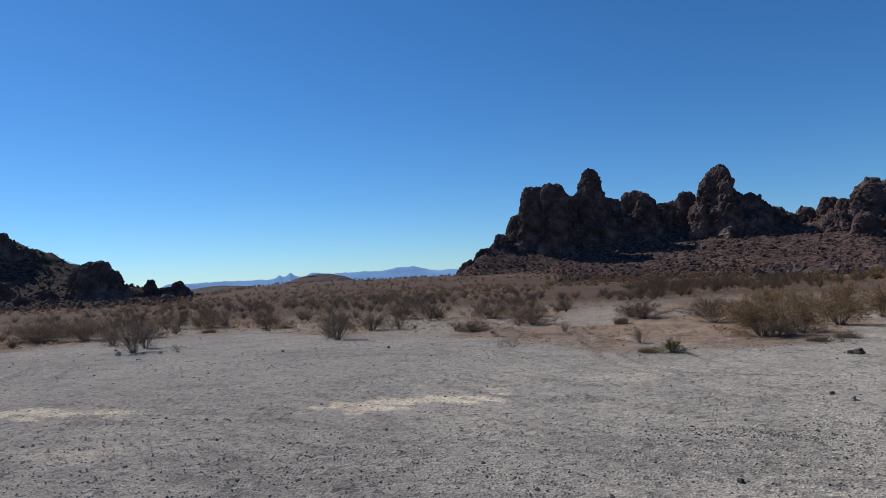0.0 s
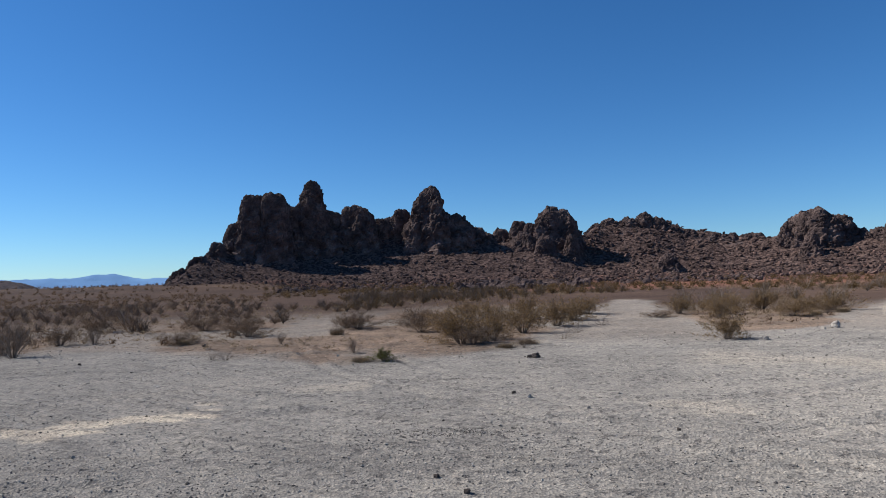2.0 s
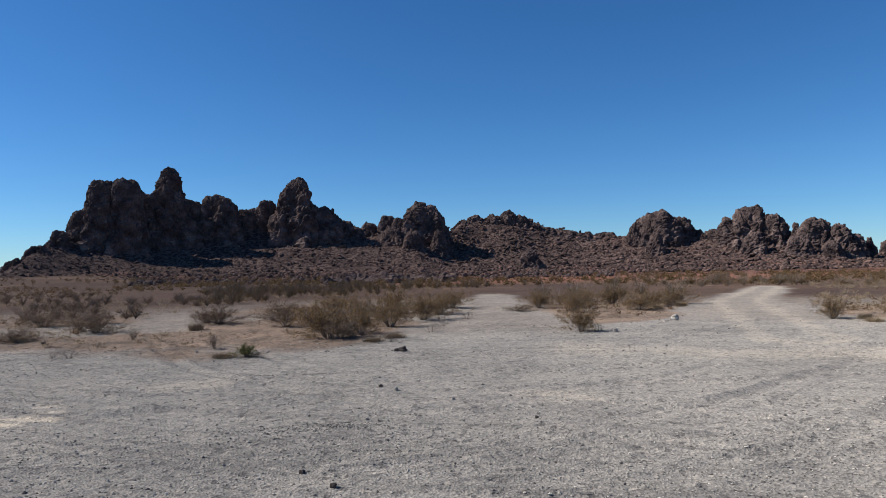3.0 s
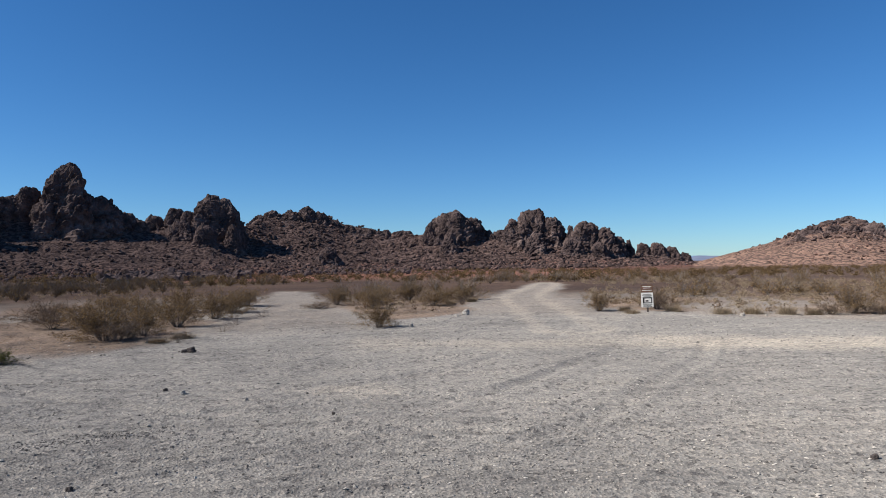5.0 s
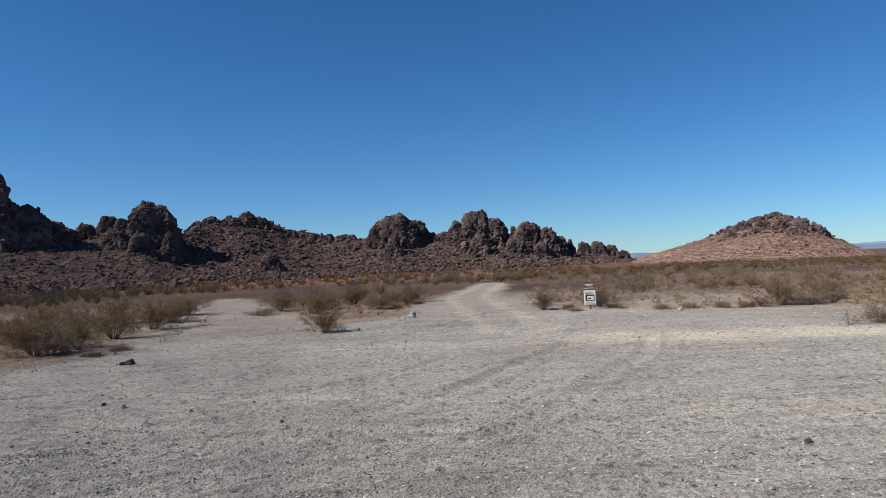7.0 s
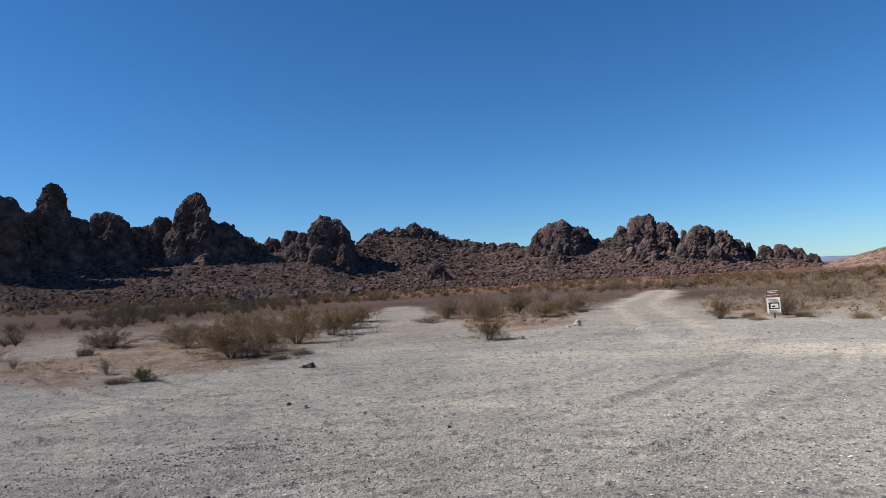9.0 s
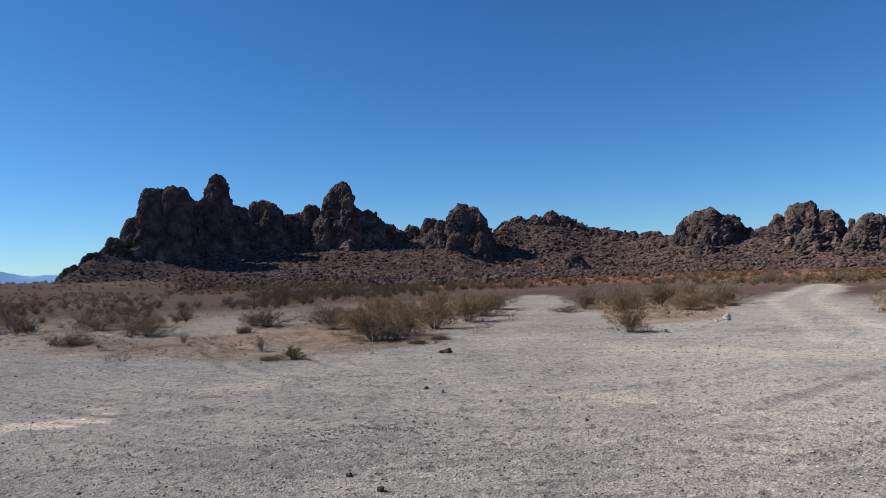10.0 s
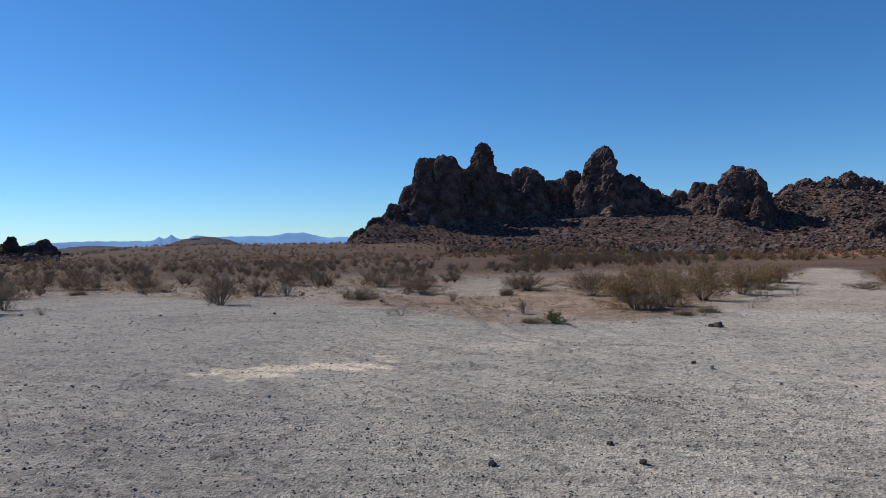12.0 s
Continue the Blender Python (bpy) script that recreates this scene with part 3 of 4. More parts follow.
# ---- the shaded hill, the butte and the low rocks at its end ----
left = hill("shaded_hill", LEFT, 93, 47.5, 70, 255, 300, 120, TALUS, "dark shaded hillside with loose rock", 1.2)
for i, (a, r, half, top) in enumerate([(63.4, 170, 1.8, 5.2), (61.7, 169, 1.4, 4.4), (60.3, 168, 1.2, 3.3), (66, 170, 1.8, 5.9), (58.9, 166, 1.1, 2.55), (62.0, 140, 1.2, 1.2), (58.8, 135, 0.9, 0.5), (60.5, 120, 0.8, 0.1), (56.0, 128, 0.8, 0.0)]):
    crag(left, LEFT, a, r, half, el(r, top), 120 + i, name="rock_outcrop", nu=56, nv=32, taper=0.4)


def rock_heap(name, label, lumps, sd):
    thing = tagged(new(name), label, "rock")
    for i, (a, r, half, top, tap) in enumerate(lumps):
        crag(thing, LEFT, a, r, half, el(r, top), sd + i, name="rock_mass", base=-0.4, taper=tap, nu=72, nv=40, amp=0.7)
    return thing


rock_heap("rock_butte", "dark flat-topped rock butte at the foot of a hill", [(55.8, 140, 1.5, 2.5, 0.1), (54.6, 140, 1.2, 1.9, 0.4), (56.9, 141, 0.6, 2.0, 0.2)], 140)
rock_heap("low_rock_pile", "low dark pile of boulders on the plain", [(51.9, 148, 0.5, 0.85, 0.3), (51.0, 147, 0.8, 0.35, 0.2), (50.0, 147, 0.7, 0.5, 0.2), (53.0, 146, 0.6, 0.0, 0.3), (49.4, 146, 0.4, 0.05, 0.3)], 150)
rock_heap("far_outcrop", "small dark outcrop on the open plain", [(45.4, 160, 0.35, -0.1, 0.3), (44.9, 160, 0.3, -0.15, 0.3)], 160)
low = hill("low_hill", low_fn, 50, 34, 240, 590, 140, 60, ROCK, "low dark hill far across the plain", 0.3, 1.2)
for i, (a, r, half, top) in enumerate([(41.2, 440, 0.5, 0.1), (40.3, 436, 0.55, 0.42), (39.4, 440, 0.6, 0.62), (38.5, 438, 0.6, 0.5), (37.6, 444, 0.5, 0.4), (36.9, 446, 0.45, 0.25), (40.0, 420, 0.4, 0.1), (38.9, 418, 0.5, 0.2)]):
    crag(low, low_fn, a, r, half, el(r, top), 220 + i, name="rock_outcrop", nu=48, nv=28, taper=0.5, square=0.8)

# ---- boulders on the slopes ----
def slope_boulders(thing, fn, az0, az1, r0, r1, n, smin, smax, mat, seed, keep=lambda h, p: h > 0.3, power=3.0):
    g = np.random.default_rng(seed)
    az, r = az0 + (az1 - az0) * g.random(n), np.sqrt(g.uniform(r0 ** 2, r1 ** 2, n))
    z, x, y = hill_surface(fn, az, r)
    ok = keep(fn(az, r), flat3(x, y))
    s = smin + (smax - smin) * g.random(n) ** power
    pos = np.stack([x, y, z + 0.25 * s], 1)[ok]
    tagged(part("boulders", many_rocks("boulders", pos, s[ok], "ico", 0.75, g), mat, thing), "loose weathered boulders", kind="stuff")


clumped = lambda h, p: (h > 0.25) & (fbm(p * 0.09, 3, 77) > -0.5)
slope_boulders(main, MAIN, 28, -44, 85, 235, 28000, 0.1, 0.65, BOULDER, 1, clumped, 4.0)
slope_boulders(main, MAIN, -6, -22, 175, 232, 1500, 0.2, 0.9, BOULDER, 2)
slope_boulders(main, MAIN, -22, -42, 120, 190, 2600, 0.15, 0.8, BOULDER, 3)
slope_boulders(cone, cone_fn, -44, -61, 140, 245, 3000, 0.1, 0.45, BOULDER_PINK, 4, lambda h, p: (h > 0.4) & (fbm(p * 0.06, 3, 79) + h * 0.05 > 0.25))
slope_boulders(cone, cone_fn, -49, -59, 190, 245, 1100, 0.2, 0.9, BOULDER, 6, lambda h, p: (h > 4.5) & (fbm(p * 0.1, 3, 81) > -0.1))
slope_boulders(left, LEFT, 72, 48, 75, 172, 8000, 0.12, 0.5, BOULDER, 5)


def ledge(label, az0, az1, r, spread, n, smin, smax, seed):
    """A broken lava ledge: boulders in a long heap on the flat."""
    g = np.random.default_rng(seed)
    az = az0 + (az1 - az0) * g.random(n)
    rr = r + g.normal(0, spread, n) + 3 * np.sin(az * 1.3)
    x, y = polar(az, rr)
    s = smin + (smax - smin) * g.random(n) ** 2
    z = np.maximum(MAIN(az, rr), 0) + land(x, y) + 0.25 * s + 0.9 * np.exp(-((rr - r - 3 * np.sin(az * 1.3)) / spread) ** 2) * (0.5 + fbm(flat3(az * 1.5, az * 0), 3, seed)) * g.random(n)
    tagged(part("rock_ledge", many_rocks("rock_ledge", np.stack([x, y, z], 1), s, "ico", 0.8, g), ROCK), label, "rocks", kind="stuff")


ledge("jagged dark boulders in a low broken ledge", 4.0, -6.8, 96, 2.4, 1500, 0.2, 0.8, 11)
ledge("thin line of dark boulders below the scree", 19, 4, 112, 2.2, 260, 0.2, 0.55, 12)
ledge("scattered dark boulders at the mouth of the hollow", -6, -20, 118, 6, 120, 0.25, 0.7, 13)
ledge("dark stones strewn below the shaded hill", 62, 49, 105, 9, 260, 0.2, 0.6, 14)


# ---- distant mountains, with haze painted into their colour ----
# Air haze as a bluish base colour, not as real scattering.
def haze_mat(name, c):
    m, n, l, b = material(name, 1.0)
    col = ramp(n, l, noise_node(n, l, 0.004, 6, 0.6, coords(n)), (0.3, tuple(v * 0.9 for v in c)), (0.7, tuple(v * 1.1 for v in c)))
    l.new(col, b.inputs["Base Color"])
    # faint glow of the same colour, for the veil of lit air
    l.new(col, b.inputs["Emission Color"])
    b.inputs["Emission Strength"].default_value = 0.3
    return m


HAZE = haze_mat("haze_painted_blue_mountain", (0.14, 0.26, 0.44))
HAZE_EAST = haze_mat("haze_painted_grey_blue_mountain", (0.1, 0.15, 0.23))
HAZE_FAR = haze_mat("haze_painted_plain", (0.085, 0.1, 0.145))


def range_mesh(name, az0, az1, r, height, depth, seed, peaks=()):
    naz, nr = 260, 14
    A, V = (a.ravel() for a in np.meshgrid(np.linspace(az0, az1, naz), np.linspace(-1, 1, nr), indexing="ij"))
    x, y = polar(A, r + V * depth)
    p = np.stack([A * 0.35, V * 1.2, A * 0], 1)
    ends = sstep(0, 1.5, np.abs(A - az0)) * sstep(0, 1.5, np.abs(A - az1))
    z = height * (1 - np.abs(V) ** 1.3) * (0.8 + 0.4 * fbm(p, 5, seed)) * ends
    for pa, ph, pw in peaks:
        z = z + ph * np.exp(-np.abs((A - pa) / pw) ** 1.3) * (1 - np.abs(V)) ** 1.0
    return mesh_np(name, np.stack([x, y, z - 4], 1), grid_faces(naz, nr)[:, ::-1] if az0 > az1 else grid_faces(naz, nr), False)


def backdrop(name, label, mat, *args, **kw):
    tagged(part(name, range_mesh(name, *args, **kw), mat), label, "mountains", kind="structure")


backdrop("backdrop_mountains", "mountain range on the horizon, blue haze painted into its colour", HAZE, 52, 37.5, 4300, 62, 250, 201, peaks=((42.2, 26, 0.35), (41.3, 32, 0.3)))
backdrop("backdrop_mountains", "mountain range on the horizon, blue haze painted into its colour", HAZE, 41, 20, 4200, 86, 250, 202)
backdrop("backdrop_mountains", "pale hills beyond the plain, haze painted into their colour", HAZE_EAST, -40, -75, 4400, 42, 200, 203, peaks=((-65.0, 28, 0.8), (-61.3, 8, 2)))
# Low rise added over the plain; its blue colour and glow imitate haze.
backdrop("backdrop_plain", "raised sheet over the far plain, painted in haze colour", HAZE_FAR, -42, -80, 2600, 21, 1650, 204)


# ---- shrubs ----
def tubes(paths, radii, sides=3):
    """Thin stems along paths (n, k, 3), each of its own radii (n, k)."""
    n, k, _ = paths.shape
    a = np.arange(sides) * 2 * np.pi / sides
    ring = np.stack([np.cos(a), np.sin(a), 0 * a], 1)
    v = paths[:, :, None, :] + ring[None, None] * radii[:, :, None, None]
    base = np.arange(n)[:, None, None] * k * sides
    j, s = np.meshgrid(np.arange(k - 1), np.arange(sides), indexing="ij")
    q = np.stack([j * sides + s, j * sides + (s + 1) % sides, (j + 1) * sides + (s + 1) % sides, (j + 1) * sides + s], -1).reshape(1, -1, 4)
    return v.reshape(-1, 3), (q + base).reshape(-1, 4)


def leaf_quads(pos, size, g):
    """Small diamond leaves at pos, turned at random."""
    n = len(pos)
    u = g.normal(size=(n, 3))
    u /= np.linalg.norm(u, axis=1)[:, None]
    w = np.cross(u, g.normal(size=(n, 3)))
    w /= np.linalg.norm(w, axis=1)[:, None]
    s = np.asarray(size).reshape(-1, 1)
    v = np.stack([pos - u * s, pos + w * s * 0.5, pos + u * s, pos - w * s * 0.5], 1)
    return v.reshape(-1, 3), np.arange(n * 4).reshape(n, 4)


def stems_of(g, n, spread, height, curve=0.35, k=5, droop=0.0):
    """Curved stems from one crown: paths (n, k, 3)."""
    a = g.uniform(0, 2 * np.pi, n)
    tilt = np.abs(g.normal(0, 1, n)) * spread * 0.62 + 0.08
    ln = height * g.uniform(0.55, 1.08, n)
    t = np.linspace(0, 1, k)[None]
    out = (np.sin(np.minimum(tilt, 1.35))[:, None] * (t + curve * t * (t - 1))) * ln[:, None]
    up = (np.cos(np.minimum(tilt, 1.35))[:, None] * t - droop * t * t) * ln[:, None]
    wob = g.normal(0, 0.018, (n, k, 3)) * t[:, :, None] * height * 1.6
    b = np.stack([np.cos(a)[:, None] * (out + 0.05), np.sin(a)[:, None] * (out + 0.05), up], 2) + wob
    b[:, :, 2] = np.maximum(b[:, :, 2], 0.0)
    b[:, 0, 2] = -0.03
    return b


def side_twigs(g, paths, per, ln):
    n, k, _ = paths.shape
    i = np.repeat(np.arange(n), per)
    t = g.uniform(0.25, 0.98, len(i)) * (k - 1)
    j = np.minimum(t.astype(int), k - 2)
    p = paths[i, j] + (paths[i, j + 1] - paths[i, j]) * (t - j)[:, None]
    d = paths[i, j + 1] - paths[i, j]
    d = d / (np.linalg.norm(d, axis=1)[:, None] + 1e-6) + g.normal(0, 0.55, (len(i), 3)) + np.array([0, 0, 0.25])
    d /= np.linalg.norm(d, axis=1)[:, None]
    L = ln * g.uniform(0.4, 1.1, len(i))
    tt = np.linspace(0, 1, 3)[None, :, None]
    q = p[:, None, :] + d[:, None, :] * tt * L[:, None, None] + g.normal(0, 0.02, (len(i), 3, 3)) * tt * ln * 2
    return q


def along(g, paths, n, lo=0.2):
    m, k, _ = paths.shape
    i = g.integers(0, m, n)
    t = (lo + (1 - lo) * g.random(n)) * (k - 1)
    j = np.minimum(t.astype(int), k - 2)
    return paths[i, j] + (paths[i, j + 1] - paths[i, j]) * (t - j)[:, None]


def shrub(name, label, seed, n_stem, spread, twigs, leaves, leaf_mat, leaf_size=0.017, stem_r=0.0055, twig_len=0.26, droop=0.0, curve=0.35, category="shrub", stem_mat=None, scatter=0.03):
    """A shrub one metre high: stems, twigs and foliage on one crown."""
    g = np.random.default_rng(seed)
    thing = tagged(new(name), label, category, group=name + "s")
    main_p = stems_of(g, n_stem, spread, 1.0, curve, 5, droop)
    tw = side_twigs(g, main_p, twigs, twig_len)
    fine = side_twigs(g, tw, 2, twig_len * 0.5)
    v1, f1 = tubes(main_p, np.linspace(1.0, 0.4, 5)[None] * stem_r * g.uniform(0.7, 1.3, (n_stem, 1)))
    v2, f2 = tubes(tw, np.full((len(tw), 3), stem_r * 0.42))
    v3, f3 = tubes(fine, np.full((len(fine), 3), stem_r * 0.3))
    part("branchwork", mesh_np(name + "_stems", np.concatenate([v1, v2, v3]), np.concatenate([f1, f2 + len(v1), f3 + len(v1) + len(v2)])), stem_mat or STEM, thing)
    if leaves:
        p = np.concatenate([along(g, tw, leaves // 2, 0.2), along(g, fine, leaves - leaves // 2, 0.1)])
        # leaves sit in small bunches
        p = p + g.normal(0, scatter, p.shape)
        p[:, 2] = np.maximum(p[:, 2], 0.02)
        v, f = leaf_quads(p, leaf_size * g.uniform(0.6, 1.5, len(p)), g)
        part("foliage", mesh_np(name + "_foliage", v, f), leaf_mat, thing)
    return thing


def tuft(name, label, seed, blades, spread, mat, category="grass"):
    """A dry bunch of grass half a metre high."""
    g = np.random.default_rng(seed)
    p = stems_of(g, blades, spread, 0.5, 0.5, 4, 0.25)
    p[:, :, :2] += g.normal(0, 0.09, (blades, 1, 2))
    v, f = tubes(p, np.linspace(1, 0.3, 4)[None] * np.full((blades, 1), 0.0045))
    ob = part(name, mesh_np(name, v, f), mat)
    return tagged(ob, label, category, group=name + "s")


def scaled(x, y, h, w, turn, z=0.0):
    zz = float(land(np.array([x]), np.array([y]))[0]) + z
    return pose(x, y, zz, 0, 0, turn) @ Matrix.Diagonal((w, w, h, 1))


KINDS = {
    "olive": [shrub("creosote_bush", "olive brown creosote bush with grey stems", 300 + i, 56, 1.2, 6, 6000, LEAF, 0.0155) for i in range(3)],
    "sparse": [shrub("sparse_bush", "sparse grey bush with bare upright stems", 310 + i, 50, 1.0, 7, 900, LEAF_DRY) for i in range(2)],
    "brown": [shrub("brown_bush", "brown half-dry bush on tan soil", 320 + i, 54, 1.3, 6, 4200, LEAF_DRY, 0.0155) for i in range(2)],
    "green": [shrub("green_mound_plant", "low green mounded plant at the gravel edge", 330, 60, 0.95, 6, 3000, LEAF_GREEN, 0.03)],
    "twig": [shrub("dead_twigs", "low dead twigs lying on the gravel", 340 + i, 26, 1.5, 5, 60, LEAF_DRY, droop=0.15) for i in range(2)],
    "straw": [tuft("grass_tuft", "dry straw coloured bunch of grass", 350 + i, 420, 0.85, STRAW) for i in range(2)]}
PLANTS = [  # kind, x, y, height, width scale
    ("sparse", -16.1, 12.0, 1.05, 1.1), ("sparse", -16.9, 13.0, 0.7, 0.8), ("brown", -22.4, 14.8, 1.0, 1.2), ("brown", -23.6, 14.0, 0.95, 1.4), ("brown", -25.0, 14.6, 1.0, 1.4), ("brown", -20.6, 15.8, 0.85, 1.1),
    ("sparse", -19.2, 13.6, 0.6, 0.8), ("twig", -14.6, 12.2, 0.3, 0.6), ("sparse", -11.8, 15.3, 0.95, 0.95), ("sparse", -12.6, 16.0, 0.6, 0.8), ("brown", -12.9, 18.6, 0.9, 1.0), ("sparse", -11.9, 18.7, 0.55, 0.6),
    ("brown", -9.2, 18.4, 0.45, 0.9), ("straw", -8.9, 18.1, 0.5, 0.9), ("twig", -6.0, 14.1, 0.3, 0.6), ("twig", -6.4, 14.3, 0.22, 0.5), ("brown", -10.6, 23.1, 0.8, 1.15), ("brown", -9.4, 23.8, 0.75, 1.0),
    ("brown", -7.9, 20.3, 0.7, 0.95), ("brown", -8.6, 21.0, 0.5, 0.7), ("sparse", -6.0, 17.7, 0.32, 0.3), ("straw", -5.1, 20.3, 0.75, 0.9), ("brown", -4.9, 22.3, 0.85, 1.05), ("brown", -5.4, 22.8, 0.65, 0.8),
    ("green", -2.45, 13.4, 0.3, 0.42), ("straw", -2.9, 13.4, 0.3, 0.8), ("twig", -2.2, 13.3, 0.2, 0.45), ("sparse", -3.4, 15.0, 0.35, 0.3), ("olive", -1.1, 16.7, 1.12, 0.95), ("olive", -0.3, 17.6, 0.95, 0.8),
    ("brown", -0.8, 16.4, 0.7, 0.8), ("olive", -1.6, 19.4, 1.0, 1.0), ("olive", 0.5, 19.6, 1.05, 1.0), ("olive", 1.6, 21.6, 1.1, 1.1), ("olive", -0.4, 22.4, 1.05, 1.1), ("olive", 2.4, 24.4, 1.05, 1.1),
    ("olive", 0.8, 25.5, 1.1, 1.2), ("olive", 3.3, 27.8, 0.95, 1.0), ("brown", -2.6, 20.8, 0.8, 1.0), ("brown", -3.2, 24.0, 0.9, 1.1), ("olive", -1.4, 26.5, 1.0, 1.2), ("twig", 1.5, 17.7, 0.3, 0.7),
    ("twig", 2.0, 19.4, 0.4, 0.7), ("twig", 0.4, 15.4, 0.2, 0.6), ("straw", 0.0, 15.5, 0.3, 0.9), ("straw", 0.5, 16.2, 0.4, 1.0), ("twig", 3.0, 21.6, 0.4, 0.8), ("olive", 5.15, 16.35, 0.82, 0.68),
    ("twig", 5.5, 16.2, 0.3, 0.5), ("olive", 7.2, 23.6, 0.95, 0.9), ("olive", 8.2, 26.0, 1.0, 1.1), ("olive", 6.6, 26.6, 0.9, 0.9), ("brown", 5.4, 24.6, 0.35, 0.8), ("olive", 9.7, 23.9, 0.8, 0.95),
    ("olive", 11.0, 25.8, 0.8, 1.0), ("olive", 12.4, 26.8, 0.8, 1.0), ("olive", 10.4, 28.6, 0.95, 1.2), ("straw", 10.6, 24.4, 0.6, 1.0), ("straw", 12.0, 25.4, 0.6, 1.0),
    ("olive", 12.95, 17.9, 0.85, 0.7), ("brown", 15.0, 17.6, 0.8, 0.8), ("olive", 15.7, 18.6, 0.8, 0.8), ("straw", 13.5, 17.3, 0.6, 0.9), ("straw", 14.8, 16.6, 0.7, 1.0), ("straw", 13.2, 16.6, 0.45, 1.0), ("straw", 15.2, 15.0, 0.7, 1.1), ("straw", 15.9, 14.6, 0.7, 1.2),
    ("straw", 16.6, 14.0, 0.75, 1.1), ("straw", 17.2, 13.6, 0.65, 1.0), ("brown", 17.6, 13.4, 0.45, 0.7), ("olive", 18.3, 13.3, 1.15, 0.85), ("brown", 18.9, 12.8, 0.55, 0.8), ("brown", 19.8, 12.6, 0.6, 0.8), ("olive", 21.0, 13.6, 1.0, 1.0),
    ("olive", 15.9, 8.4, 1.2, 0.9), ("olive", 16.6, 7.8, 1.35, 1.0), ("olive", 17.6, 8.6, 1.2, 1.0), ("brown", 14.9, 8.5, 0.55, 0.6), ("twig", 14.2, 8.7, 0.5, 0.7), ("straw", 15.0, 6.8, 0.95, 1.3), ("straw", 15.9, 6.2, 0.95, 1.3),
    ("olive", 17.0, 6.0, 1.2, 1.0), ("straw", 14.8, 7.8, 0.4, 1.1), ("olive", 19.0, 9.4, 1.1, 1.1), ("olive", 16.6, 4.2, 1.2, 1.1), ("straw", 15.4, 5.0, 0.8, 1.2), ("olive", 20.0, 10.8, 1.0, 1.0),
    ("brown", -22.0, 20.0, 0.9, 1.2), ("brown", -18.4, 19.6, 0.8, 1.1), ("brown", -16.2, 20.8, 0.7, 1.1), ("brown", -14.8, 23.6, 0.8, 1.1), ("straw", -17.3, 19.2, 0.5, 1.1), ("straw", -19.6, 17.8, 0.5, 1.1), ("brown", -27.0, 17.0, 0.9, 1.3), ("brown", -26.5, 12.6, 0.9, 1.2)]
pg = np.random.default_rng(91)
used = {}
for kind, x, y, h, w in PLANTS:
    src = KINDS[kind]
    i = used.get(kind, 0)
    used[kind] = i + 1
    m = scaled(x, y, h * (0.76 if kind in ("olive", "brown") else 0.85), w * (1.24 if kind in ("olive", "brown") else 1.0), pg.uniform(0, 360))
    if i < len(src):
        src[i].matrix_basis = m
    else:
        copy_thing(src[i % len(src)], m @ Matrix.Diagonal([1 / s for s in src[i % len(src)].scale] + [1]))


def open_desert(n, az0, az1, r0, r1, seed, gap=0.0):
    """Places for shrubs beyond the lot, off the tracks and clear of the hills."""
    g = np.random.default_rng(seed)
    az, r = az0 + (az1 - az0) * g.random(n), r0 + (r1 - r0) * g.random(n) ** 0.75
    x, y = polar(az, r)
    wash = dist_seg(x, y, 2.5, 15, 7.4, 42) - 2.2
    road = np.minimum(dist_seg(x, y, 10.2, 16.0, 15.2, 27), dist_seg(x, y, 15.2, 27, 27, 44)) - 2.6
    ok = (r > np.interp(az, EDGE_AZ, EDGE_R) + 1.2 + gap) & (wash > 0) & (road > 0) & (MAIN(az, r) < 1.2) & (cone_fn(az, r) < 1.5) & (LEFT(az, r) < 1.0)
    ok &= fbm(flat3(x, y) * 0.06, 3, 83) > -0.25
    x, y, r, az = x[ok], y[ok], r[ok], az[ok]
    return x, y, np.maximum(land(x, y), MAIN(az, r)), r, g


